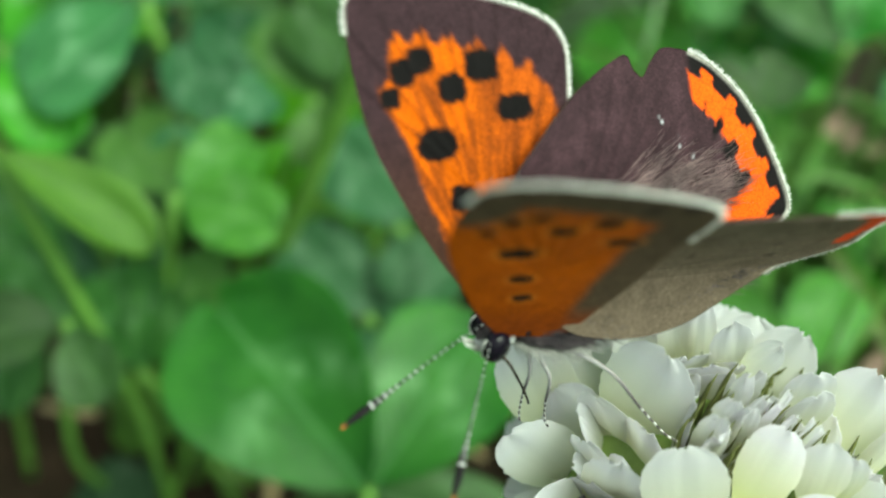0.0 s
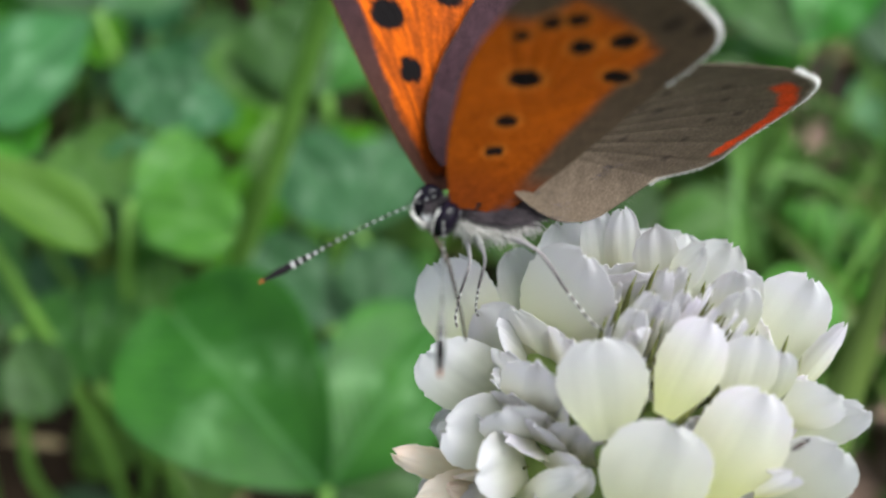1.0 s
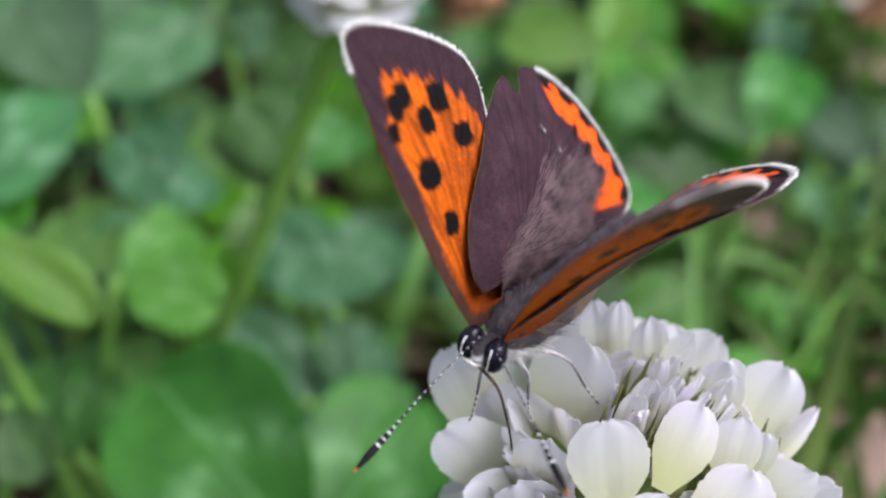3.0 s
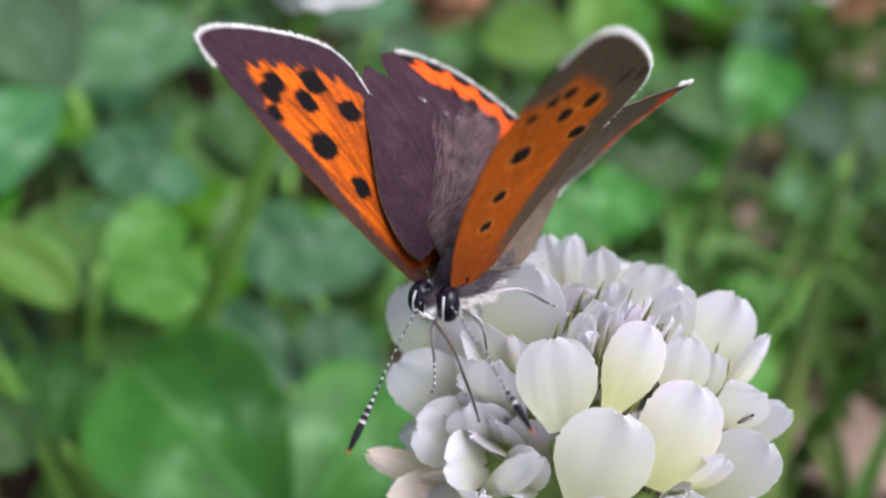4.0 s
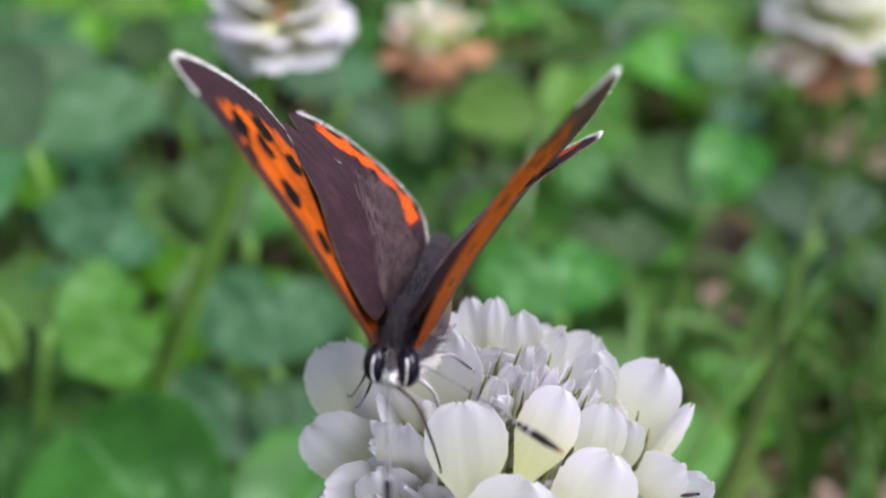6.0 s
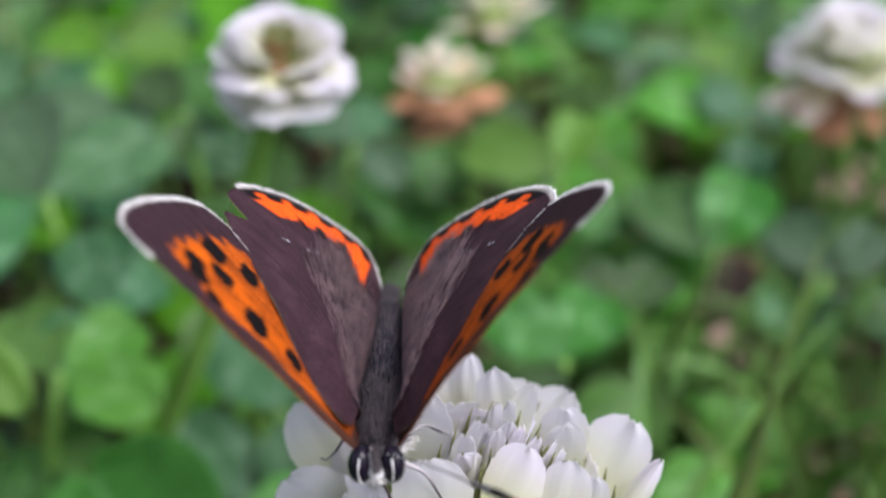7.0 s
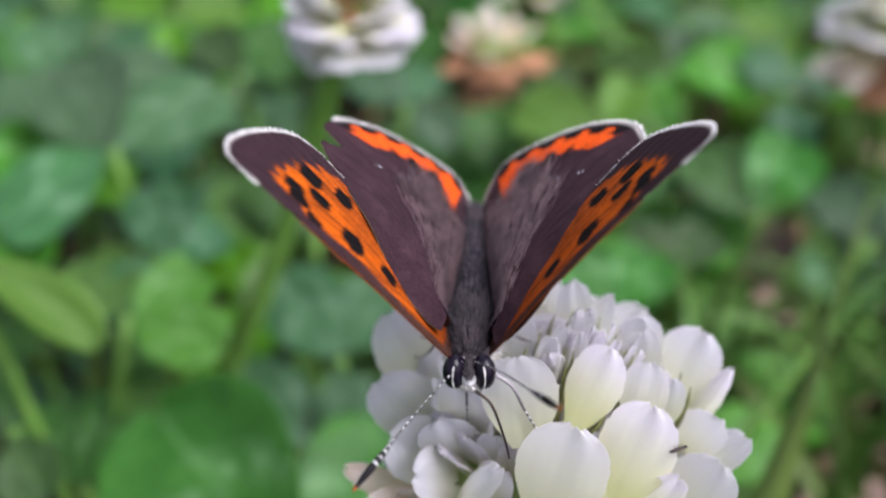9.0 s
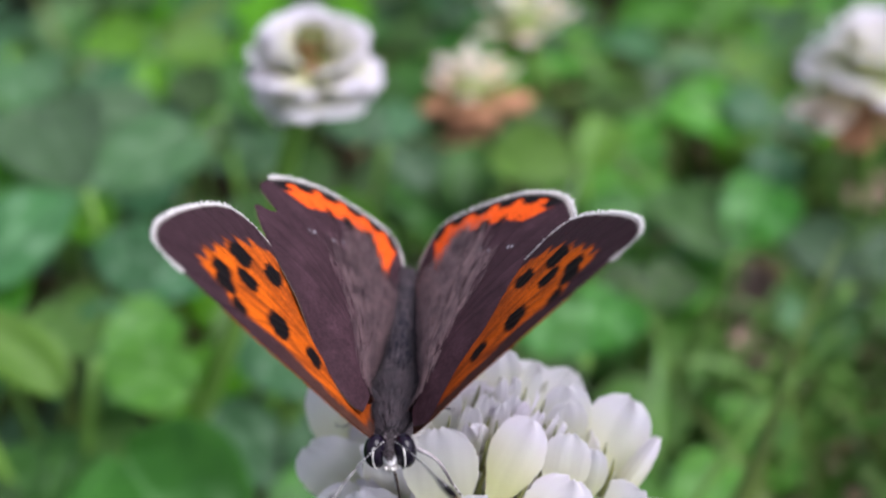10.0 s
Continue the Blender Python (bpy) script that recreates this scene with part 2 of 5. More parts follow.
def strands(roots, ways, lengths, widths, sag=0.0):
    """Thin tapering three-sided hairs as one mesh."""
    verts, faces = [], []
    for q, d, l, w in zip(roots, ways, lengths, widths):
        d = d / np.linalg.norm(d)
        a = np.cross(d, (0.2, 0.5, 0.8))
        a /= np.linalg.norm(a) + 1e-9
        b = np.cross(d, a)
        k = len(verts)
        for s in (0.0, 0.55):
            c = q + d * l * s - np.array((0, 0, sag * l * s * s))
            for h in range(3):
                g = 2 * math.pi * h / 3
                verts.append(c + w * (1 - 0.35 * s) * (math.cos(g) * a + math.sin(g) * b))
        verts.append(q + d * l - np.array((0, 0, sag * l)))
        for h in range(3):
            n = (h + 1) % 3
            faces += [(k + h, k + n, k + 3 + n, k + 3 + h), (k + 3 + h, k + 3 + n, k + 6)]
    return np.array(verts), faces


def aim(origin, z_way, y_way):
    """A pose whose z runs along z_way and whose y leans to y_way."""
    z = Vector(z_way).normalized()
    x = Vector(y_way).cross(z).normalized()
    y = z.cross(x)
    return Matrix.Translation(origin) @ Matrix((x, y, z)).transposed().to_4x4()


# ---------- ground ----------
def ground():
    n = 90
    r = np.linspace(-1, 1, n)
    far = np.sign(r) * np.abs(r) ** 4 * 400 + r * 0.35
    verts = []
    for y in far:
        for x in far:
            near = math.exp(-(x * x + y * y) / 0.5)
            h = 0.006 * near * noise.noise((x * 30, y * 30, 3)) + 0.004 * near * noise.noise((x * 90, y * 90, 1))
            verts.append((x + 0.01, y + 0.1, h))
    ob = new("ground", mesh_from("ground", verts, grid_faces(n, n), SOIL))
    tagged(ob, "dark damp soil with litter under the clover", "ground", kind="structure")


ground()

# ---------- clover ----------
def leaflet_mesh(seed, fold=0.25, droop=0.12):
    """A unit leaflet: base at the origin, midrib along y, folded a little on it, with a shallow notch at the tip."""
    rng = random.Random(seed)
    rows, cols = 17, 15
    p = np.zeros((rows, cols, 3))
    ph = rng.random() * 6
    for i in range(rows):
        s = i / (rows - 1)
        half = 0.42 * (0.06 + 0.94 * math.sin(math.pi / 2 * min(1, s / 0.62)) ** 0.85)
        if s > 0.62:
            half = 0.42 * max(0.0, 1 - ((s - 0.62) / 0.383) ** 2.5) ** 0.5
        for j in range(cols):
            w = j / (cols - 1) * 2 - 1
            tip = 1.0 + 0.05 * abs(w) ** 1.5 * s**3 - 0.05 * math.exp(-(w * 5) ** 2) * s**6
            x = w * half * (1 + 0.03 * math.sin(9 * s + ph))
            z = fold * abs(x) ** 1.2 - droop * s * s + 0.025 * math.sin(5 * s + ph) * w + 0.02 * math.sin(7 * w + ph) * s
            p[i, j] = (x, s * tip, z)
    return sheet(p, 0.012)


LEAFLETS = {}
for mat in (LEAF, LEAF_BLUE, LEAF_YOUNG, LEAF_LIT, LEAF_PALE):
    for k in range(4):
        v, f = leaflet_mesh(k, 0.12 + 0.14 * k, 0.05 + 0.06 * k)
        LEAFLETS[mat.name, k] = mesh_from("leaflet", v, f, mat)


def petiole_mesh(a, b, radius, bow):
    a, b = np.array(a), np.array(b)
    mid = (a + b) / 2 + np.array(bow)
    return tube(smooth_curve([a, mid, b], 10), np.linspace(radius * 1.1, radius, 10), 7)


def clover_leaf(x, y, z, tilt, lean, mat, leaflets, label="green clover leaf with pale chevrons"):
    """A clover leaf whose leaflets meet at (x, y, z); tilt and lean in degrees; leaflets: (turn, length, kind)."""
    leaf = new("clover_leaf")
    leaf.location = (x, y, 0)
    tagged(leaf, label, "clover leaf", "clover leaves")
    turn = leaflets[0][0]
    foot = (0.006 * math.sin(turn), 0.006 * math.cos(turn), 0.0)
    v, f = petiole_mesh(foot, (0, 0, z), 0.0006, (0.004 * math.cos(turn * 3), 0.004 * math.sin(turn * 2), 0))
    part("petiole", mesh_from("petiole", v, f, STEM), leaf)
    base = pose(0, 0, z, 0, 0, 0) @ pose(0, 0, 0, tilt, lean, 0)
    for i, (turn, long, k, *narrow) in enumerate(leaflets):
        m = base @ pose(0, 0, 0, 0, 0, turn) @ pose(0, 0.0006, 0, 8 - 9 * ((i + k) % 3), 5 * (i - 1), 0) @ Matrix.Diagonal((long * (narrow[0] if narrow else 1), long, long, 1))
        part("leaflet", LEAFLETS[mat.name, k % 4], leaf, m)
    return leaf


def trifoliate(size, turn, kinds, spread):
    return [(turn + (i - 1) * spread, size * (1, 1.06, 0.95)[(i + k) % 3], k) for i, k in enumerate(kinds)]


def petal_mesh(seed, width, cup, flare, ruffle=0.02, mat=None, point=0.5, fold=1.6):
    """A unit petal: base at the origin, along z, ovate with a finely toothed rim; its face towards +y."""
    rng = random.Random(seed)
    rows, cols = 21, 17
    p = np.zeros((rows, cols, 3))
    ph, ph2 = rng.random() * 6, rng.random() * 6
    skew = rng.uniform(-0.05, 0.05)
    for i in range(rows):
        s = (i / (rows - 1)) ** 0.8
        if s < 0.58:
            half = width * (0.34 + 0.66 * math.sin(math.pi / 2 * s / 0.58) ** 1.25)
        else:
            half = width * max(0.0, 1 - ((s - 0.58) / 0.425) ** 2.2) ** point
        for j in range(cols):
            w = j / (cols - 1) * 2 - 1
            wave = ruffle * s * s * (math.sin(3.1 * w + ph) + 0.5 * math.sin(6.3 * w + ph2)) + 0.006 * s * math.sin(8.5 * w + ph2) + 0.016 * math.sin(7 * s + ph) * w
            teeth = 0.009 * rng.uniform(-1, 1) * (1 if abs(w) > 0.95 or i == rows - 1 else 0) * (s > 0.35)
            x = (half + teeth) * w + skew * s * s
            y = -cup * width * (abs(w) ** fold) * (1 - 0.4 * s) - 0.025 * math.exp(-((w / 0.22) ** 2)) * width * (1.2 - s) + 0.03 * math.sin(math.pi * s) + flare * s**3 + wave
            p[i, j] = (x, y, s + teeth + s**5 * (0.01 * math.sin(7 * w + ph) + 0.006 * math.sin(17 * w + ph2) - 0.02 * math.exp(-((w - skew * 4) / 0.16) ** 2)))
    v, f = sheet(p, 0.008)
    return mesh_from("petal", v, f, mat)


BANNERS, SIDES = {}, {}
for mat in (PETAL, PETAL_OLD, PETAL_DRY):
    # keeled and ovate; keeled and round; nearly flat; long and hooded; round and hollow; waved
    for k, (wide, cup, flare, ruffle, fold, point) in enumerate(((0.29, 0.3, 0.03, 0.02, 1.2, 0.52), (0.31, 0.06, 0.04, 0.025, 1.3, 0.46), (0.31, -0.06, 0.02, 0.03, 1.6, 0.44), (0.27, 0.4, 0.02, 0.02, 1.1, 0.56), (0.31, -0.08, 0.03, 0.025, 1.5, 0.45), (0.3, 0.12, 0.05, 0.03, 1.2, 0.47))):
        BANNERS[mat.name, k] = petal_mesh(10 + k, wide, cup, flare, ruffle, mat, point, fold)
        SIDES[mat.name, k] = petal_mesh(40 + k, 0.19, 0.5, 0.03, 0.02, mat, 0.6)


def calyx_mesh():
    """The pale tube of a floret, one unit long with its teeth."""
    s = np.linspace(0, 1, 7)
    pieces = [tube(np.c_[0 * s, 0 * s, s * 0.55], 0.1 + 0.05 * np.sin(s * 2.2), 9)]
    return pieces


def calyx_teeth(long):
    out = []
    for k in range(5):
        a = 2 * math.pi * k / 5 + 0.3
        u = np.linspace(0, 1, 5)
        r = 0.14 + 0.03 * u + (0.04 + 0.05 * np.sin(u * 2.5) if long > 0.5 else 0)
        out.append(tube(np.c_[r * math.cos(a), r * math.sin(a), 0.45 + u * long], 0.042 * (1 - u) ** 0.8 + 0.004, 5))
    return joined(out)


FADED = mesh_from("floret", *joined(calyx_mesh()), PETAL_DRY)
TUBE_MESH = mesh_from("floret", *joined(calyx_mesh()), CALYX)
TEETH_MESH = mesh_from("calyx_teeth", *calyx_teeth(0.56), CALYX_TOOTH)
TEETH_LONG = mesh_from("calyx_teeth", *calyx_teeth(0.75), CALYX_TOOTH)


def floret(flower, base, tip, out, width=1.0, kind=0, mat=PETAL, sides=True, bud=False):
    """One floret of a head: from base to tip (metres, in the flower's space), its petal's back turned to out."""
    base, tip = Vector(base), Vector(tip)
    long = (tip - base).length
    m = aim(base, tip - base, out)
    calyx = 0.0044 if not bud else long * 0.95
    place = m @ Matrix.Translation((0, 0, -0.0018) if bud else (0, -0.0011, -0.0024)) @ Matrix.Scale(calyx, 4)
    f = part("floret", TUBE_MESH if mat is PETAL else FADED, flower, place)
    inv = place.inverted()
    part("calyx_teeth", TEETH_LONG if bud else TEETH_MESH, f)
    part("petal", BANNERS[mat.name, kind % 6], f, inv @ m @ Matrix.Translation((0, 0 if bud else 0.0002, 0)) @ Matrix.Diagonal((long * width, long * 0.6, long, 1)), "broad banner petal")
    if sides and kind % 3 == 0:
        for s in (-1, 1):
            part("petal", SIDES[mat.name, (kind + s) % 6], f, inv @ m @ pose(s * 0.0005, 0.0006, 0.0002, -9 - 2 * (kind % 4), s * 5, s * 40) @ Matrix.Scale(long * (0.56 + 0.04 * (kind % 3)), 4))
    return f


def flower_stem(flower, a, b, bow, radius=0.0011):
    v, f = tube(smooth_curve([a, (Vector(a) + Vector(b)) / 2 + Vector(bow), b], 16), radius, 10)
    part("stem", mesh_from("stem", v, f, STEM), flower)


def receptacle(flower, centre, rx, rz, mat=CALYX):
    u = np.linspace(-1, 1, 9)
    v, f = tube(np.c_[0 * u, 0 * u, u * rz] + np.array(centre), rx * np.sqrt(np.maximum(1 - u * u * 0.96, 0.01)), 12)
    part("receptacle", mesh_from("receptacle", v, f, mat), flower)

# ---------- the white clover that the butterfly sits on ----------
white_clover = new("clover_flower")
white_clover.location = (0.0105, 0.0305, 0)
tagged(white_clover, "fresh white clover flower head on a green stem", "flower", "clover flowers")
HEAD_CENTRE = Vector((0.0114, 0.0275, 0.0737))


def head(x, y, z):
    return HEAD_CENTRE - white_clover.location + Vector((x, y, z)) * 0.001


flower_stem(white_clover, (0, 0, 0), head(0, 0, -4), (0.002, -0.001, 0), 0.0012)
receptacle(white_clover, head(0, 0, -0.3), 0.0062, 0.0064)
floret(white_clover, head(-0.1, 4.3, 3.4), head(-0.9, 5.6, 8.7), (-0.04, -0.97, 0.23), 0.51, 2, PETAL)
floret(white_clover, head(0.6, 4.1, 3.4), head(0.3, 5.3, 8.9), (-0.11, -0.97, 0.21), 0.48, 4, PETAL)
floret(white_clover, head(2.0, 3.6, 4.1), head(1.3, 3.5, 9.7), (0.10, -1.00, -0.01), 0.60, 5, PETAL)
floret(white_clover, head(2.0, 3.5, 4.4), head(3.4, 2.1, 9.6), (-0.85, -0.52, 0.10), 0.47, 0, PETAL)
floret(white_clover, head(4.7, 1.6, 3.8), head(4.6, 1.1, 9.4), (0.05, -0.99, -0.09), 0.74, 1, PETAL)
floret(white_clover, head(5.6, 0.5, 2.5), head(8.2, 2.3, 7.2), (-0.26, -0.85, 0.45), 1.04, 2, PETAL)
floret(white_clover, head(6.5, -1.2, 1.9), head(9.2, 0.1, 6.6), (-0.29, -0.87, 0.40), 0.38, 3, PETAL)
floret(white_clover, head(6.0, -1.4, 2.3), head(8.1, -3.7, 7.0), (-0.65, -0.75, -0.07), 0.74, 5, PETAL)
floret(white_clover, head(6.6, -1.6, 1.0), head(9.6, -3.3, 5.4), (-0.62, -0.78, 0.11), 0.64, 4, PETAL)
floret(white_clover, head(5.6, -5.5, 1.8), head(7.9, -5.4, 5.8), (-0.40, -0.88, 0.26), 1.21, 2, PETAL)
floret(white_clover, head(2.6, -6.6, 4.1), head(4.6, -4.8, 8.7), (-0.20, -0.88, 0.43), 1.10, 1, PETAL)
floret(white_clover, head(-0.6, -7.5, 3.7), head(0.8, -6.2, 8.9), (-0.24, -0.92, 0.30), 1.24, 2, PETAL)
floret(white_clover, head(0.8, -4.5, 6.9), head(2.7, -2.3, 9.9), (-0.14, -0.76, 0.64), 1.02, 1, PETAL)
floret(white_clover, head(3.8, -4.0, 6.3), head(4.5, -2.5, 9.4), (-0.12, -0.89, 0.44), 1.09, 5, PETAL)
floret(white_clover, head(5.3, -3.2, 5.8), head(5.6, -2.8, 8.8), (-0.12, -0.98, 0.13), 0.83, 1, PETAL)
floret(white_clover, head(4.5, 1.1, 3.8), head(4.4, 0.1, 9.3), (0.16, -0.97, -0.19), 0.66, 4, PETAL)
floret(white_clover, head(-5.4, 1.8, 2.2), head(-8.0, 4.8, 6.2), (-0.10, -0.83, 0.54), 1.04, 2, PETAL)
floret(white_clover, head(-4.8, 1.9, 2.1), head(-6.9, 5.1, 6.3), (-0.14, -0.82, 0.55), 0.59, 5, PETAL)
floret(white_clover, head(-4.8, 0.1, 1.3), head(-8.4, 0.5, 5.6), (0.26, -0.92, 0.31), 1.00, 1, PETAL)
floret(white_clover, head(-4.3, -1.3, 1.3), head(-7.9, -3.2, 5.1), (0.64, -0.72, 0.26), 1.03, 4, PETAL)
floret(white_clover, head(-3.6, -2.4, 1.3), head(-5.4, -3.7, 7.1), (0.10, -0.98, -0.17), 0.83, 5, PETAL)
floret(white_clover, head(-3.6, -1.9, 1.3), head(-6.8, -5.5, 4.8), (0.84, -0.36, 0.41), 0.81, 2, PETAL)
floret(white_clover, head(-1.4, -5.2, 6.5), head(-1.8, -3.2, 10.3), (-0.10, -0.87, 0.48), 1.33, 4, PETAL)
floret(white_clover, head(-3.5, 0.9, 3.6), head(-1.5, 1.3, 10.1), (-0.54, -0.81, 0.21), 1.01, 1, PETAL)
floret(white_clover, head(-4.1, -1.9, 2.0), head(-4.0, -3.0, 9.0), (-0.42, -0.90, -0.14), 0.67, 5, PETAL)
floret(white_clover, head(3.9, -7.4, -0.7), head(3.6, -8.3, 6.3), (-0.07, -0.99, -0.13), 0.82, 5, PETAL)
floret(white_clover, head(0.3, -8.4, 0.5), head(0.3, -8.7, 6.5), (-0.15, -0.99, -0.05), 0.89, 1, PETAL)
floret(white_clover, head(6.5, -6.1, -2.3), head(6.6, -7.5, 4.6), (-0.13, -0.97, -0.19), 0.74, 4, PETAL)
floret(white_clover, head(1.0, -0.1, 4.0), head(-0.5, -2.5, 10.0), (0.46, -0.86, -0.21), 0.45, 0, PETAL, False)
floret(white_clover, head(-5.6, -2.4, -0.9), head(-10.0, -2.8, 2.5), (0.37, -0.84, 0.40), 0.50, 3, PETAL_OLD)
floret(white_clover, head(-4.8, -2.4, -1.0), head(-9.3, -4.7, 1.6), (0.59, -0.57, 0.57), 0.68, 5, PETAL_OLD)
floret(white_clover, head(-4.9, -4.4, 0.6), head(-2.7, -7.4, 7.3), (-0.78, -0.63, -0.02), 0.34, 3, PETAL)
floret(white_clover, head(4.6, -4.5, 0.7), head(5.5, -7.0, 6.7), (-0.34, -0.89, -0.31), 0.48, 0, PETAL, False)
floret(white_clover, head(-3.5, -0.5, 2.8), head(-6.0, 3.2, 4.7), (-0.77, 0.20, 0.61), 1.29, 2, PETAL)
floret(white_clover, head(-3.4, -2.3, 0.8), head(-5.9, -2.9, 5.1), (-0.77, -0.43, 0.47), 1.12, 5, PETAL)
floret(white_clover, head(-3.3, -2.0, 2.3), head(-3.1, -2.7, 7.2), (-0.53, -0.39, 0.75), 1.06, 4, PETAL)
floret(white_clover, head(-1.3, 3.4, 3.1), head(-0.6, 2.2, 8.0), (-0.15, 0.46, 0.88), 1.34, 2, PETAL)
floret(white_clover, head(-1.4, 0.3, 3.4), head(-0.3, -0.1, 8.3), (-0.15, 0.02, 0.99), 1.34, 1, PETAL)
floret(white_clover, head(0.2, 2.9, 3.3), head(0.1, 1.6, 8.2), (0.02, 0.38, 0.93), 1.01, 4, PETAL)
floret(white_clover, head(0.8, 1.7, 3.1), head(1.2, 1.1, 8.2), (0.17, 0.24, 0.96), 1.06, 2, PETAL)
floret(white_clover, head(1.6, 1.4, 3.1), head(2.6, 0.1, 7.8), (0.36, 0.13, 0.92), 1.01, 5, PETAL)
floret(white_clover, head(2.7, 0.8, 2.5), head(3.7, -0.3, 7.4), (0.55, 0.05, 0.84), 1.12, 2, PETAL)
floret(white_clover, head(4.1, 0.8, 1.0), head(5.9, 1.1, 5.7), (0.83, 0.15, 0.53), 1.34, 4, PETAL)
floret(white_clover, head(3.9, -0.5, 0.4), head(7.3, 0.9, 4.0), (0.93, 0.03, 0.36), 0.95, 5, PETAL)
floret(white_clover, head(4.3, -0.6, -0.4), head(7.3, -1.8, 3.5), (0.95, -0.19, 0.24), 1.12, 2, PETAL)
floret(white_clover, head(4.3, -2.3, -0.4), head(6.1, -4.0, 4.0), (0.83, -0.49, 0.26), 1.29, 1, PETAL)
floret(white_clover, head(2.5, -2.0, 2.3), head(3.5, -2.0, 7.3), (0.51, -0.33, 0.79), 1.12, 1, PETAL)
floret(white_clover, head(0.3, -2.5, 3.1), head(1.9, -2.1, 7.8), (0.18, -0.39, 0.90), 1.06, 2, PETAL)
floret(white_clover, head(-0.8, -2.9, 2.9), head(-1.1, -2.6, 7.8), (-0.16, -0.46, 0.87), 1.29, 1, PETAL)
floret(white_clover, head(-1.4, -2.7, 2.5), head(-2.0, -2.9, 7.6), (-0.29, -0.47, 0.83), 0.84, 5, PETAL)
floret(white_clover, head(-0.3, -4.2, 2.0), head(-0.3, -4.7, 6.8), (-0.04, -0.72, 0.69), 1.40, 1, PETAL)
floret(white_clover, head(-1.2, -4.1, 1.7), head(-1.2, -4.9, 6.7), (-0.20, -0.73, 0.66), 0.90, 4, PETAL)
floret(white_clover, head(2.7, -3.5, 1.9), head(2.9, -3.9, 6.8), (0.45, -0.59, 0.67), 1.34, 1, PETAL)
floret(white_clover, head(3.7, -2.9, 0.9), head(4.0, -4.0, 6.2), (0.63, -0.55, 0.56), 0.90, 5, PETAL)
floret(white_clover, head(1.7, -3.7, 2.0), head(1.6, -4.5, 6.8), (0.27, -0.67, 0.69), 0.78, 4, PETAL)
floret(white_clover, head(-2.9, -2.5, 1.7), head(-4.9, -2.5, 6.3), (-0.64, -0.42, 0.64), 1.12, 5, PETAL)
floret(white_clover, head(-3.1, -3.5, 0.8), head(-2.1, -5.8, 5.7), (-0.43, -0.75, 0.50), 0.67, 4, PETAL)
floret(white_clover, head(-2.0, -1.2, 2.9), head(-2.3, -1.2, 7.9), (-0.38, -0.20, 0.90), 1.23, 5, PETAL)
floret(white_clover, head(4.1, -2.9, -1.0), head(4.0, -5.4, 5.0), (0.67, -0.68, 0.30), 1.23, 4, PETAL)
floret(white_clover, head(1.2, -4.7, 0.1), head(1.4, -6.5, 5.0), (0.21, -0.90, 0.39), 1.23, 2, PETAL)
floret(white_clover, head(-2.3, -0.2, 2.5), head(-4.3, 1.4, 6.9), (-0.58, 0.09, 0.81), 1.23, 1, PETAL)
floret(white_clover, head(-1.6, -3.4, 1.8), head(-2.5, -4.4, 6.7), (-0.34, -0.65, 0.68), 0.90, 4, PETAL)
floret(white_clover, head(-2.5, -2.9, 1.4), head(-4.0, -3.9, 6.1), (-0.55, -0.56, 0.61), 0.78, 2, PETAL)
floret(white_clover, head(-2.9, -1.4, 2.0), head(-5.0, -0.7, 6.7), (-0.67, -0.19, 0.72), 1.01, 4, PETAL)
floret(white_clover, head(2.2, 2.1, 2.3), head(5.1, 4.6, 7.0), (0.57, 0.54, 0.61), 0.9, 2, PETAL)
floret(white_clover, head(-0.1, 2.8, 2.6), head(0.1, 5.9, 7.2), (-0.03, 0.73, 0.69), 1.1, 5, PETAL)
floret(white_clover, head(1.4, 2.9, 2.0), head(3.4, 6.2, 6.1), (0.38, 0.75, 0.54), 1.1, 4, PETAL)
floret(white_clover, head(3.2, -0.7, 1.6), head(6.8, -1.4, 4.7), (0.88, -0.19, 0.43), 0.75, 0, PETAL)
floret(white_clover, head(-1.2, 2.7, 2.4), head(-2.4, 5.9, 7.2), (-0.33, 0.70, 0.63), 1.0, 1, PETAL)
floret(white_clover, head(-0.1, -2.9, 2.1), head(0.1, -5.9, 6.0), (-0.03, -0.80, 0.59), 0.85, 2, PETAL)
floret(white_clover, head(-2.6, 0.3, 2.5), head(-5.2, 0.6, 6.6), (-0.73, 0.08, 0.68), 0.75, 4, PETAL)
floret(white_clover, head(0.9, -3.1, 1.6), head(2.2, -6.5, 4.8), (0.25, -0.87, 0.43), 0.75, 4, PETAL)
floret(white_clover, head(2.1, 2.9, 1.2), head(5.0, 6.5, 4.6), (0.55, 0.77, 0.32), 0.9, 5, PETAL)
floret(white_clover, head(-2.8, -0.8, 2.1), head(-5.6, -1.7, 6.1), (-0.77, -0.23, 0.59), 0.75, 0, PETAL)
floret(white_clover, head(-0.9, 3.3, 1.7), head(-1.7, 7.3, 5.6), (-0.24, 0.87, 0.44), 1.1, 2, PETAL)
floret(white_clover, head(3.4, 1.5, 0.7), head(7.1, 3.1, 3.2), (0.89, 0.40, 0.20), 0.9, 4, PETAL)
floret(white_clover, head(1.9, -2.9, 1.0), head(4.4, -6.2, 3.6), (0.53, -0.80, 0.26), 0.75, 0, PETAL)
floret(white_clover, head(1.0, 3.5, 1.0), head(2.6, 8.2, 4.4), (0.25, 0.93, 0.27), 1.1, 1, PETAL)
floret(white_clover, head(-2.5, -1.9, 1.7), head(-5.1, -4.1, 5.3), (-0.70, -0.54, 0.47), 0.75, 2, PETAL)
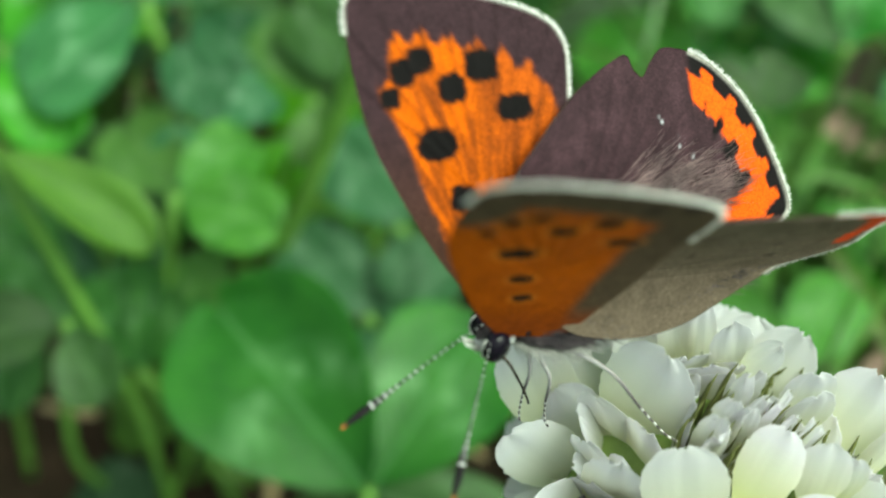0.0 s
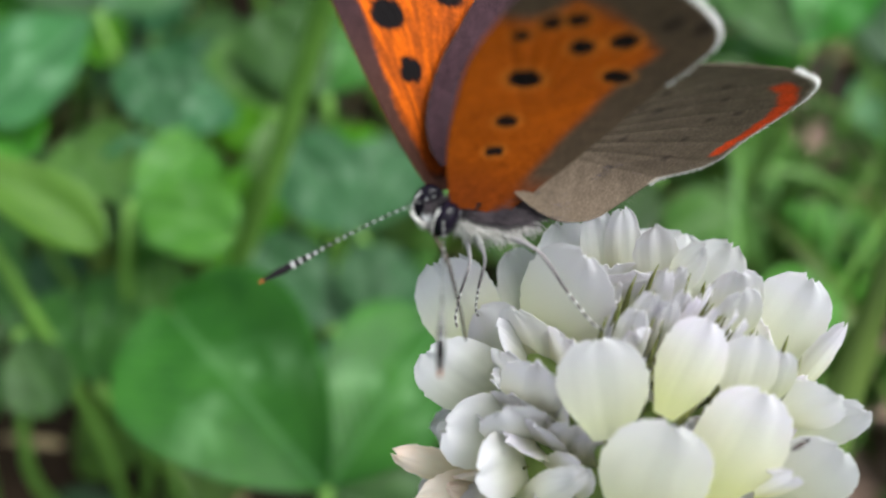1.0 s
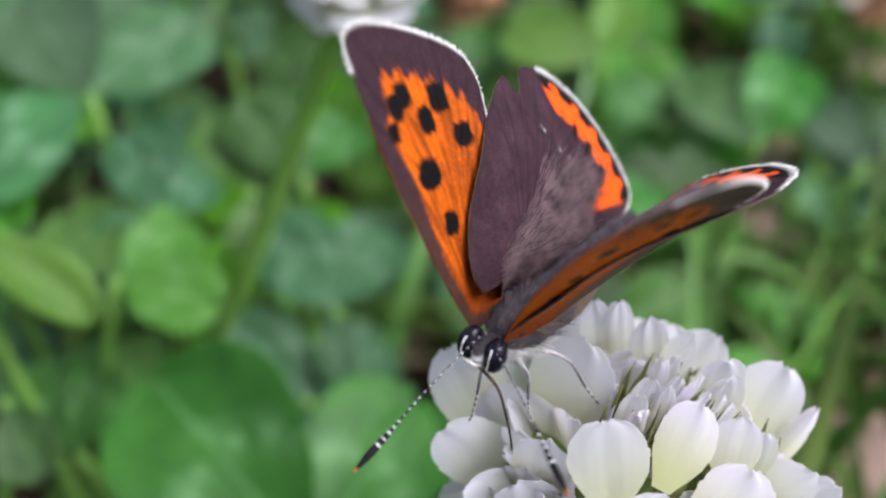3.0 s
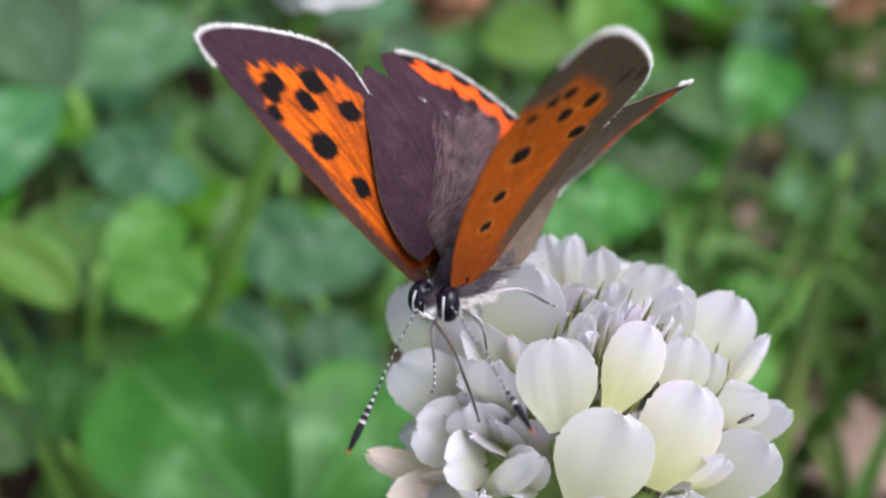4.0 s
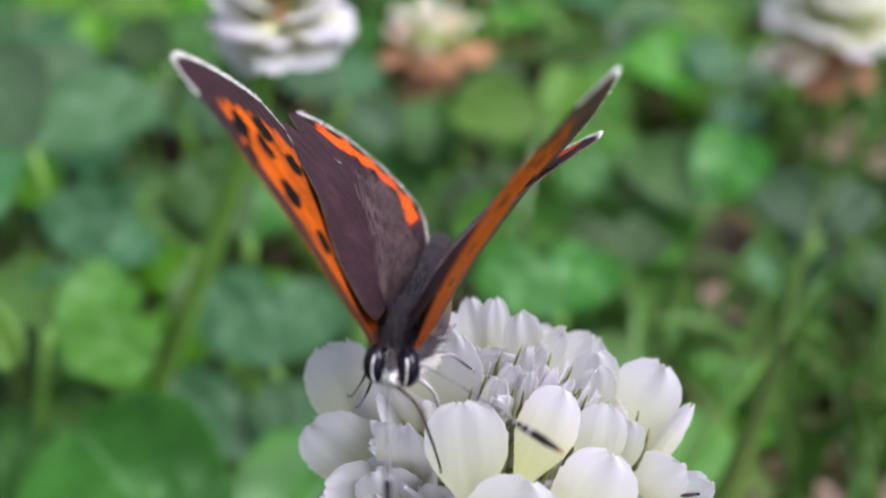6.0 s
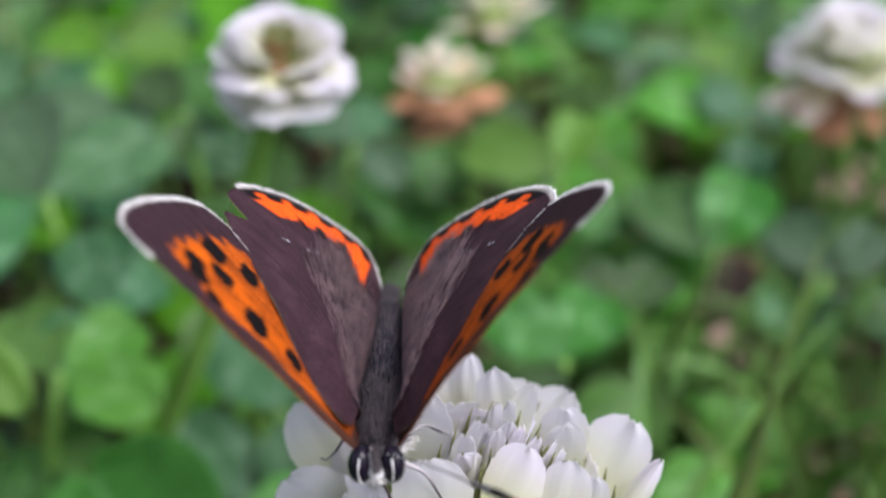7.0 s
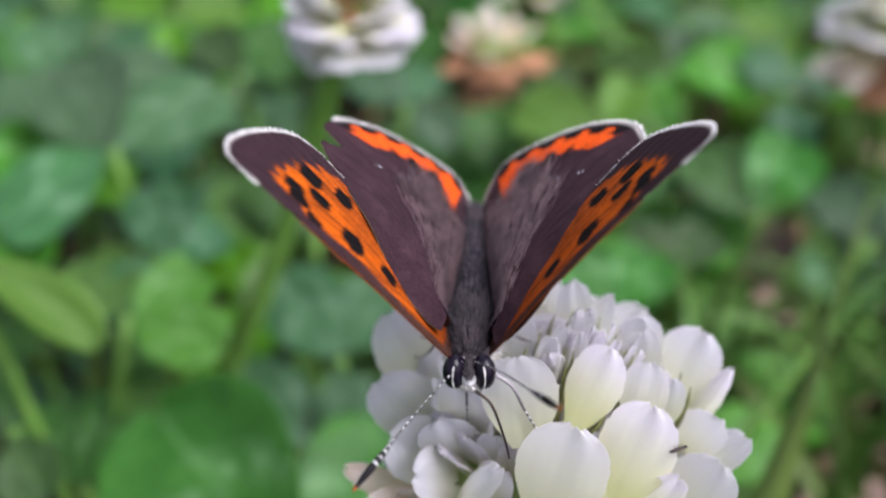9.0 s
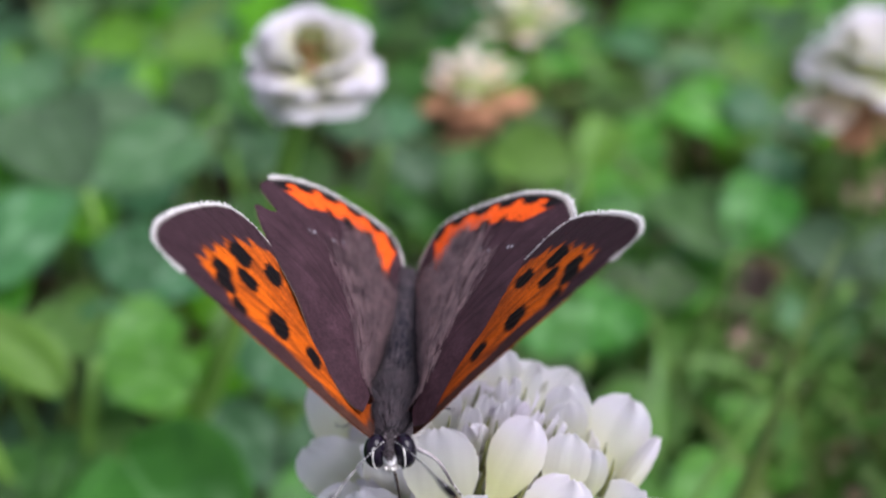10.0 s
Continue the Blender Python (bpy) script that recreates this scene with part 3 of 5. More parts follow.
floret(white_clover, head(-2.1, 2.8, 1.5), head(-4.4, 6.4, 5.1), (-0.56, 0.73, 0.39), 1.0, 4, PETAL)
floret(white_clover, head(2.8, -2.2, 0.4), head(6.5, -4.9, 2.3), (0.78, -0.61, 0.10), 0.75, 2, PETAL)
floret(white_clover, head(-1.8, -2.9, 1.2), head(-3.7, -6.4, 4.0), (-0.50, -0.80, 0.33), 0.65, 4, PETAL)
floret(white_clover, head(3.7, 0.8, 0.0), head(8.0, 1.8, 1.6), (0.97, 0.22, 0.01), 1.0, 5, PETAL)
floret(white_clover, head(1.6, 3.4, 0.2), head(4.3, 8.3, 2.1), (0.43, 0.90, 0.06), 0.9, 2, PETAL)
floret(white_clover, head(3.6, -1.2, -0.2), head(7.9, -2.7, 1.0), (0.94, -0.33, -0.04), 1.0, 4, PETAL)
floret(white_clover, head(-1.7, 3.3, 0.7), head(-3.8, 8.1, 3.2), (-0.44, 0.88, 0.18), 0.9, 5, PETAL)
floret(white_clover, head(-0.8, -3.5, 0.6), head(-1.5, -7.8, 2.6), (-0.22, -0.96, 0.17), 0.65, 0, PETAL)
floret(white_clover, head(3.2, 2.1, -0.3), head(8.3, 5.2, 0.7), (0.83, 0.54, -0.08), 1.0, 1, PETAL)
floret(white_clover, head(-3.6, 0.6, 1.0), head(-7.6, 1.4, 3.4), (-0.95, 0.17, 0.26), 1.0, 2, PETAL)
floret(white_clover, head(0.3, 3.8, 0.0), head(1.0, 9.3, 1.4), (0.08, 1.00, 0.01), 0.9, 4, PETAL)
floret(white_clover, head(-2.8, 2.5, 0.5), head(-6.7, 6.3, 2.5), (-0.73, 0.67, 0.14), 1.1, 1, PETAL)
floret(white_clover, head(0.4, -3.6, -0.0), head(1.0, -8.3, 0.9), (0.10, -0.99, -0.00), 0.65, 2, PETAL)
floret(white_clover, head(-3.5, -0.7, 0.6), head(-8.0, -1.5, 2.2), (-0.97, -0.18, 0.16), 0.65, 4, PETAL)
floret(white_clover, head(3.1, -2.0, -0.7), head(8.3, -5.2, -0.9), (0.83, -0.53, -0.20), 1.0, 5, PETAL)
floret(white_clover, head(3.4, 1.3, -1.0), head(8.8, 3.4, -1.7), (0.90, 0.35, -0.27), 0.9, 2, PETAL)
floret(white_clover, head(1.5, -3.2, -0.6), head(3.7, -8.0, -0.9), (0.40, -0.90, -0.18), 0.65, 4, PETAL)
floret(white_clover, head(1.0, 3.6, -0.8), head(2.6, 9.1, -1.2), (0.25, 0.94, -0.20), 1.0, 5, PETAL)
floret(white_clover, head(-3.1, -1.8, 0.1), head(-7.2, -4.3, 0.9), (-0.86, -0.51, 0.03), 0.75, 0, PETAL)
floret(white_clover, head(3.5, -0.8, -1.3), head(9.4, -2.1, -2.7), (0.92, -0.21, -0.33), 1.1, 1, PETAL)
floret(white_clover, head(-2.3, 3.0, -0.3), head(-5.6, 7.6, -0.1), (-0.60, 0.80, -0.07), 0.9, 2, PETAL)
floret(white_clover, head(2.6, 2.4, -1.3), head(6.7, 6.1, -2.9), (0.69, 0.63, -0.35), 0.9, 4, PETAL)
floret(white_clover, head(-3.8, 0.1, -0.1), head(-8.4, 0.3, 0.2), (-1.00, 0.03, -0.02), 1.1, 5, PETAL)
floret(white_clover, head(-0.4, 3.7, -0.9), head(-0.9, 9.2, -2.0), (-0.10, 0.96, -0.24), 1.1, 1, PETAL)
floret(white_clover, head(-2.3, -2.7, -0.4), head(-6.1, -7.1, -0.8), (-0.65, -0.75, -0.11), 0.85, 2, PETAL)
floret(white_clover, head(-3.2, 2.0, -0.5), head(-7.9, 5.1, -1.1), (-0.83, 0.54, -0.13), 1.0, 4, PETAL)
floret(white_clover, head(-3.6, -1.2, -0.5), head(-9.0, -2.9, -1.3), (-0.94, -0.30, -0.13), 0.9, 1, PETAL)
floret(white_clover, head(3.0, -1.5, -1.8), head(7.4, -3.7, -4.6), (0.78, -0.39, -0.48), 1.1, 2, PETAL)
floret(white_clover, head(-1.3, -3.2, -1.0), head(-3.3, -7.8, -2.6), (-0.37, -0.89, -0.27), 0.75, 4, PETAL)
floret(white_clover, head(2.8, 1.6, -2.0), head(7.0, 4.2, -5.4), (0.73, 0.43, -0.53), 0.9, 5, PETAL_OLD)
floret(white_clover, head(1.6, -2.9, -1.8), head(3.9, -7.4, -4.8), (0.42, -0.77, -0.47), 0.9, 1, PETAL_OLD)
floret(white_clover, head(0.2, 3.4, -1.7), head(0.5, 8.4, -4.7), (0.06, 0.89, -0.45), 1.0, 2, PETAL_OLD)
floret(white_clover, head(3.0, -0.3, -2.3), head(7.4, -0.7, -6.1), (0.80, -0.07, -0.60), 0.9, 4, PETAL_OLD)
floret(white_clover, head(-2.6, 2.4, -1.3), head(-6.7, 6.1, -3.8), (-0.69, 0.64, -0.34), 1.0, 5, PETAL_OLD)
floret(white_clover, head(-0.3, -3.2, -1.6), head(-0.8, -8.0, -4.5), (-0.07, -0.89, -0.44), 0.75, 0, PETAL_OLD)
floret(white_clover, head(1.8, 2.5, -2.3), head(4.3, 5.9, -6.1), (0.48, 0.65, -0.59), 0.9, 1, PETAL_OLD)
floret(white_clover, head(-3.6, -0.4, -1.2), head(-8.8, -0.9, -3.6), (-0.94, -0.10, -0.32), 0.9, 2, PETAL_OLD)
floret(white_clover, head(-1.0, 3.1, -1.9), head(-2.6, 7.6, -5.4), (-0.26, 0.83, -0.49), 0.9, 4, PETAL_OLD)
floret(white_clover, head(-3.2, 1.4, -1.6), head(-7.7, 3.2, -4.6), (-0.84, 0.36, -0.41), 1.0, 1, PETAL_OLD)
floret(white_clover, head(0.7, -2.9, -2.3), head(1.4, -6.9, -6.2), (0.18, -0.78, -0.60), 1.0, 2, PETAL_OLD)
floret(white_clover, head(-3.1, -1.4, -1.7), head(-7.6, -3.3, -5.1), (-0.82, -0.36, -0.44), 1.1, 4, PETAL_OLD)
floret(white_clover, head(2.4, -0.9, -2.8), head(5.3, -2.1, -7.7), (0.63, -0.24, -0.74), 1.1, 5, PETAL_OLD)
floret(white_clover, head(-0.0, -1.0, 5.4), head(0.6, -1.3, 10.5), (0.03, -0.15, 0.99), 0.47, 4, PETAL, False, True)
floret(white_clover, head(0.5, -1.2, 5.3), head(1.2, -1.6, 10.4), (0.10, -0.17, 0.98), 0.42, 4, PETAL, False, True)
floret(white_clover, head(-0.5, -1.6, 5.3), head(-0.1, -2.0, 10.4), (-0.04, -0.22, 0.97), 0.47, 4, PETAL, False, True)
floret(white_clover, head(1.0, -0.9, 5.3), head(1.8, -1.1, 10.4), (0.17, -0.12, 0.98), 0.42, 0, PETAL, False, True)
floret(white_clover, head(1.4, -1.1, 5.2), head(2.4, -1.4, 10.2), (0.24, -0.15, 0.96), 0.42, 3, PETAL, False, True)
floret(white_clover, head(1.8, -1.3, 5.0), head(3.0, -1.7, 10.0), (0.30, -0.19, 0.94), 0.42, 0, PETAL, False, True)
floret(white_clover, head(0.4, -0.2, 5.4), head(1.2, -0.2, 10.5), (0.10, -0.03, 0.99), 0.42, 3, PETAL, False, True)
floret(white_clover, head(2.4, -1.3, 4.9), head(3.7, -1.7, 9.8), (0.37, -0.19, 0.91), 0.42, 4, PETAL, False, True)
floret(white_clover, head(0.9, 0.2, 5.4), head(1.8, 0.2, 10.4), (0.17, 0.02, 0.99), 0.42, 3, PETAL, False, True)
floret(white_clover, head(2.8, -1.6, 4.6), head(4.2, -2.1, 9.5), (0.44, -0.23, 0.87), 0.37, 3, PETAL, False, True)
floret(white_clover, head(1.7, -0.5, 5.2), head(2.8, -0.7, 10.2), (0.28, -0.07, 0.96), 0.37, 4, PETAL, False, True)

# ---------- flowers further off ----------
def far_flower(x, y, z, size, plan, label, foot=(0, 0), middle=CALYX):
    """plan: rows of (turn, rise, length, width, material)."""
    fl = new("clover_flower")
    fl.location = (x + foot[0], y + foot[1], 0)
    tagged(fl, label, "flower", "clover flowers")
    c = Vector((-foot[0], -foot[1], z))
    flower_stem(fl, (0, 0, 0), c, (foot[1] * 0.2 + 0.002, 0.003, 0), 0.0010)
    receptacle(fl, c, size * 0.34, size * 0.42, middle)
    for i, (turn, rise, long, width, mat) in enumerate(plan):
        a, e = radians(turn), radians(rise)
        d = Vector((math.cos(e) * math.cos(a), math.cos(e) * math.sin(a), math.sin(e)))
        b = c + d * size * 0.3
        floret(fl, b, b + d * size * long, Vector((d.x * 0.3, d.y * 0.3, 0.9 - 0.8 * math.sin(e))), width, i, mat, False)
    return fl


def ring(rise, count, start, end, long, width, mat, jitter=8, seed=0):
    rng = random.Random(seed)
    return [(start + (end - start) * i / max(1, count - 1) + rng.uniform(-jitter, jitter), rise + rng.uniform(-jitter, jitter), long * rng.uniform(0.9, 1.1), width, mat) for i in range(count)]


# one past its best: a white ring of hanging florets round a bare brownish middle, open to one side
far_flower(-0.0014, 0.0745, 0.0768, 0.0051, ring(-32, 15, -58, 238, 0.8, 1.5, PETAL, 13, 1) + ring(-8, 15, -56, 236, 0.84, 1.6, PETAL, 13, 2) + ring(18, 14, -50, 230, 0.8, 1.7, PETAL, 13, 3) + ring(42, 10, -20, 200, 0.74, 1.8, PETAL, 13, 23) + ring(64, 6, 15, 165, 0.6, 1.7, PETAL, 14, 24) + [(-98, -22, 0.9, 1.3, PETAL), (-96, -5, 0.7, 1.2, PETAL)] + ring(58, 5, -140, -40, 0.34, 1.2, PETAL_DRY, 10, 5), "white clover flower with a bare brownish middle", (-0.030, 0.002), PETAL_DRY)
# a round white head over a skirt of withered florets
far_flower(0.0661, 0.1265, 0.0510, 0.009, ring(5, 12, 0, 330, 0.8, 1.2, PETAL, 8, 6) + ring(38, 9, 0, 320, 0.75, 1.2, PETAL, 8, 7) + ring(62, 7, 0, 310, 0.7, 1.5, PETAL, 8, 8) + ring(84, 3, 0, 240, 0.7, 1.6, PETAL, 5, 18) + ring(-48, 11, 0, 330, 0.85, 0.8, PETAL_DRY, 10, 9) + [(-165, -22, 1.05, 0.9, PETAL_OLD), (-140, -30, 0.9, 0.8, PETAL_OLD)], "white clover flower over a skirt of withered brown florets", (0.004, 0.006))
# withered brown head
far_flower(0.0135, 0.1342, 0.0430, 0.0085, ring(-45, 10, 0, 330, 0.8, 0.9, PETAL_DRY, 12, 11) + ring(-10, 10, 0, 330, 0.7, 0.9, PETAL_DRY, 12, 12) + ring(30, 7, 0, 310, 0.6, 0.9, PETAL_OLD, 12, 13) + ring(65, 4, 0, 270, 0.55, 0.9, PETAL_OLD, 12, 14), "withered pinkish-brown clover flower", (0.003, 0.004))
# a few white petals beyond
far_flower(0.0215, 0.1535, 0.0444, 0.009, ring(60, 5, 0, 300, 0.9, 1.1, PETAL, 14, 16) + ring(10, 7, 0, 310, 0.6, 0.9, PETAL_OLD, 14, 17), "half-faded white clover flower", (0.002, 0.004))

# ---------- clover leaves that show singly ----------
clover_leaf(-0.0060, 0.0477, 0.0371, 22, 0, LEAF, [(41, 0.0205, 3, 0.95), (-32, 0.0178, 1, 0.9), (-110, 0.0121, 0, 0.86)])
clover_leaf(-0.0249, 0.0746, 0.0440, 22, 0, LEAF_LIT, [(-110, 0.0099, 0), (36, 0.0100, 1), (-50, 0.0085, 2)])
clover_leaf(-0.0364, 0.0672, 0.0574, 14, 15, LEAF_YOUNG, [(-111, 0.0141, 1, 0.5)])
clover_leaf(-0.0074, 0.0717, 0.0285, 22, 0, LEAF_BLUE, [(39, 0.0113, 0), (-44, 0.0108, 1), (175, 0.0078, 0)])
clover_leaf(-0.0136, 0.0925, 0.0394, 25, 0, LEAF_LIT, [(24, 0.0103, 1), (-19, 0.0114, 0), (-176, 0.0066, 2)])
clover_leaf(-0.0332, 0.0625, 0.0404, 20, 0, LEAF, [(37, 0.0100, 0), (100, 0.0089, 2), (-151, 0.0076, 1)])
clover_leaf(-0.0285, 0.0630, 0.0317, 20, 0, LEAF, [(23, 0.0123, 2), (-16, 0.0093, 1)])
clover_leaf(-0.0221, 0.0695, 0.0319, 20, 0, LEAF_LIT, [(22, 0.0070, 1), (-49, 0.0053, 0)])
clover_leaf(-0.0284, 0.0904, 0.0538, 20, 0, LEAF_PALE, [(33, 0.0150, 1), (-48, 0.0130, 0), (125, 0.0135, 0)])
clover_leaf(-0.0400, 0.1118, 0.0500, 20, 0, LEAF_PALE, [(20, 0.0120, 1), (-80, 0.0130, 0), (120, 0.0120, 2)])
clover_leaf(-0.0430, 0.0890, 0.0490, 15, 5, LEAF_LIT, [(-30, 0.0120, 1), (70, 0.0120, 0), (-140, 0.0110, 2)])
clover_leaf(-0.0216, 0.0810, 0.0461, 25, 0, LEAF_BLUE, [(19, 0.0086, 0), (-47, 0.0065, 1), (124, 0.0064, 2)])
clover_leaf(-0.0044, 0.0780, 0.0354, 25, 0, LEAF_BLUE, [(33, 0.0112, 0), (-24, 0.0111, 1), (-177, 0.0064, 0)])
clover_leaf(-0.0078, 0.0923, 0.0414, 25, 0, LEAF, [(36, 0.0111, 0), (-32, 0.0090, 1)])
clover_leaf(0.0018, 0.1194, 0.0429, 25, 0, LEAF_BLUE, [(47, 0.0094, 0), (-126, 0.0074, 1), (-21, 0.0079, 0)])
clover_leaf(0.0273, 0.1132, 0.0430, 22, 0, LEAF_YOUNG, [(67, 0.0115, 1), (-26, 0.0087, 2)])
clover_leaf(0.0247, 0.0793, 0.0410, 25, 0, LEAF, [(45, 0.0094, 0), (-27, 0.0099, 1), (138, 0.0069, 0)])
clover_leaf(0.0356, 0.1083, 0.0365, 25, 0, LEAF, [(51, 0.0079, 0), (-40, 0.0090, 1)])
clover_leaf(0.0595, 0.1424, 0.0325, 25, 0, LEAF_BLUE, [(35, 0.0090, 0), (-55, 0.0094, 1), (172, 0.0093, 2)])
clover_leaf(-0.0181, 0.1131, 0.0509, 25, 0, LEAF, [(42, 0.0081, 1), (-28, 0.0090, 0), (178, 0.0059, 2)])
clover_leaf(-0.0305, 0.1310, 0.0498, 25, 0, LEAF_YOUNG, [(60, 0.0096, 1), (-77, 0.0092, 0), (-173, 0.0067, 2)])
clover_leaf(0.0329, 0.0634, 0.0320, 22, 0, LEAF_LIT, [(53, 0.0102, 1), (-38, 0.0099, 0), (-148, 0.0069, 2)])
clover_leaf(0.0451, 0.1023, 0.0380, 22, 0, LEAF, [(32, 0.0116, 1), (-29, 0.0120, 2)])
clover_leaf(0.0623, 0.1078, 0.0303, 22, 0, LEAF_BLUE, [(24, 0.0104, 1), (-44, 0.0106, 0)])
clover_leaf(0.0346, 0.0940, 0.0353, 22, 0, LEAF, [(45, 0.0075, 0), (-29, 0.0086, 1)])

# ---------- the rest of the sward ----------
def sward():
    rng = random.Random(21)
    placed = []
    for _ in range(4000):
        y = rng.uniform(0.045, 0.30)
        x = rng.uniform(-0.05 - y * 0.42, 0.06 + y * 0.42)
        grassy = x > 0.008 + 0.22 * (y + 0.01) + 0.008 * noise.noise((x * 40, y * 40, 0)) and y < 0.15
        gap = (0.0125 if y > 0.1 else 0.0185) if not grassy else 0.03
        if any((x - a) ** 2 + (y - b) ** 2 < gap * gap for a, b in placed):
            continue
        if (x - 0.0114) ** 2 + (y - 0.0275) ** 2 < 0.02**2:
            continue
        placed.append((x, y))
        z = 0.012 + 0.026 * rng.random() + 0.006 * noise.noise((x * 14, y * 14, 5))
        z *= 0.6 if y < 0.075 and x < 0.01 else 1
        size = rng.uniform(0.010, 0.0155)
        mat = rng.choice((LEAF, LEAF, LEAF_BLUE, LEAF_BLUE, LEAF_YOUNG) if x < 0.02 else (LEAF_LIT, LEAF_LIT, LEAF_YOUNG, LEAF_PALE))
        turn, tilt, lean = rng.uniform(0, 360), rng.uniform(-5, 32), rng.uniform(-15, 15)
        clover_leaf(x, y, z, tilt, lean, mat, trifoliate(size, turn, [rng.randrange(4) for _ in range(3)], rng.choice((118, 112, 105))), "green clover leaf among the sward")


sward()


def blade_mesh(points, width, twist=0.0):
    p = smooth_curve(points, 14)
    g = np.zeros((14, 5, 3))
    t = np.gradient(p, axis=0)
    for i in range(14):
        s = i / 13
        d = t[i] / np.linalg.norm(t[i])
        side = np.cross(d, (math.sin(twist + s), math.cos(twist + s), 0.15))
        side /= np.linalg.norm(side)
        up = np.cross(side, d)
        w = width * (1 - s**2.2) * (0.7 + 0.3 * math.sin(math.pi * s)) + 0.00008
        for j in range(5):
            u = j / 2 - 1
            g[i, j] = p[i] + side * w * u + up * abs(u) * w * 0.35
    return sheet(g, 0.00012)


def grass_blade(x, y, dx, dy, h, width, mat, twist=0.0, bow=0.35):
    v, f = blade_mesh([(0, 0, 0), (dx * 0.25, dy * 0.25, h * 0.55), (dx * 0.65, dy * 0.65, h * (0.95 - bow * 0.1)), (dx, dy, h * (1 - bow * 0.3))], width, twist)
    b = new("grass_blade", mesh_from("grass_blade", v, f, mat))
    b.location = (x, y, 0)
    return tagged(b, "pale dry-tipped grass blade" if mat is GRASS_PALE else "dry straw-coloured grass blade" if mat is STRAW else "long green grass blade", "grass blade", "grass blades")


def grasses():
    rng = random.Random(8)
    for _ in range(330):
        y = rng.uniform(0.035, 0.17)
        x = 0.012 + 0.22 * (y + 0.01) + rng.uniform(0, 0.02 + y * 0.3)
        a = rng.uniform(0, 6.28)
        l = rng.uniform(0.012, 0.045)
        grass_blade(x, y, l * math.cos(a), l * math.sin(a), rng.uniform(0.018, 0.045), rng.uniform(0.0007, 0.0016), GRASS, rng.uniform(0, 6))
    for _ in range(60):
        y = rng.uniform(0.06, 0.26)
        x = rng.uniform(-0.03 - y * 0.35, 0.04 + y * 0.4)
        a = rng.uniform(0, 6.28)
        l = rng.uniform(0.015, 0.04)
        grass_blade(x, y, l * math.cos(a), l * math.sin(a), rng.uniform(0.025, 0.045), rng.uniform(0.0007, 0.0016), GRASS, rng.uniform(0, 6))
    grass_blade(0.0195, 0.096, 0.009, 0.024, 0.044, 0.0019, GRASS_PALE, 1.2)
    grass_blade(0.0106, 0.0031, 0.0380, 0.0773, 0.0600, 0.0022, GRASS, 0.0, 0.2)
    grass_blade(0.0452, 0.0679, 0.0017, -0.0141, 0.0514, 0.0015, GRASS, 0.0, 0.2)
    grass_blade(-0.0210, -0.0138, 0.0708, 0.0899, 0.0535, 0.0016, GRASS, 1.0, 0.2)
    grass_blade(0.0028, 0.0084, 0.0444, 0.0736, 0.0483, 0.0014, GRASS, 0.5, 0.2)
    grass_blade(0.0351, 0.0775, 0.0152, 0.0160, 0.0450, 0.0016, GRASS, 1.3, 0.2)
    grass_blade(0.0321, 0.0825, 0.0137, 0.0153, 0.0464, 0.0013, GRASS, 0.2, 0.2)
    grass_blade(0.0367, 0.0817, 0.0088, 0.0115, 0.0498, 0.0012, GRASS, 0.7, 0.2)


grasses()


def dead_leaves():
    rng = random.Random(31)
    for _ in range(80):
        y = rng.uniform(0.04, 0.22)
        x = 0.014 + 0.24 * y + rng.uniform(0, 0.03 + 0.15 * y)
        k = rng.randrange(4)
        ob = new("dead_leaf", DEAD[k])
        ob.matrix_world = pose(x, y, rng.uniform(0.006, 0.02), rng.uniform(-20, 30), rng.uniform(-20, 20), rng.uniform(0, 360)) @ Matrix.Scale(rng.uniform(0.008, 0.018), 4)
        tagged(ob, "shrivelled brown dead leaf on the soil", "dead leaf", "dead leaves")


DEAD = [mesh_from("dead_leaf", *leaflet_mesh(60 + k, 0.5, 0.3), DEAD_LEAF) for k in range(4)]
dead_leaves()


def litter():
    """Dead stalks and crumbs lying on the soil."""
    rng = random.Random(77)
    pieces = []
    for k in range(900):
        y = rng.uniform(0.03, 0.2)
        x = rng.uniform(-0.08, 0.12) if k < 120 else 0.012 + 0.22 * y + rng.uniform(0, 0.06)
        a, l = rng.uniform(0, 6.28), rng.uniform(0.006, 0.026)
        q = np.array((x, y, rng.uniform(0.001, 0.010)))
        e = q + np.array((math.cos(a) * l, math.sin(a) * l, rng.uniform(-0.003, 0.003)))
        m = (q + e) / 2 + np.array((rng.uniform(-1, 1), rng.uniform(-1, 1), 1)) * 0.002
        pieces.append(tube(smooth_curve([q, m, e], 6), rng.uniform(0.0003, 0.0011), 6, rng.uniform(0.3, 1)))
    ob = new("plant_litter", mesh_from("plant_litter", *joined(pieces), STRAW))
    tagged(ob, "dead brown stalks and straw lying on the soil", "plant litter", kind="stuff")


litter()


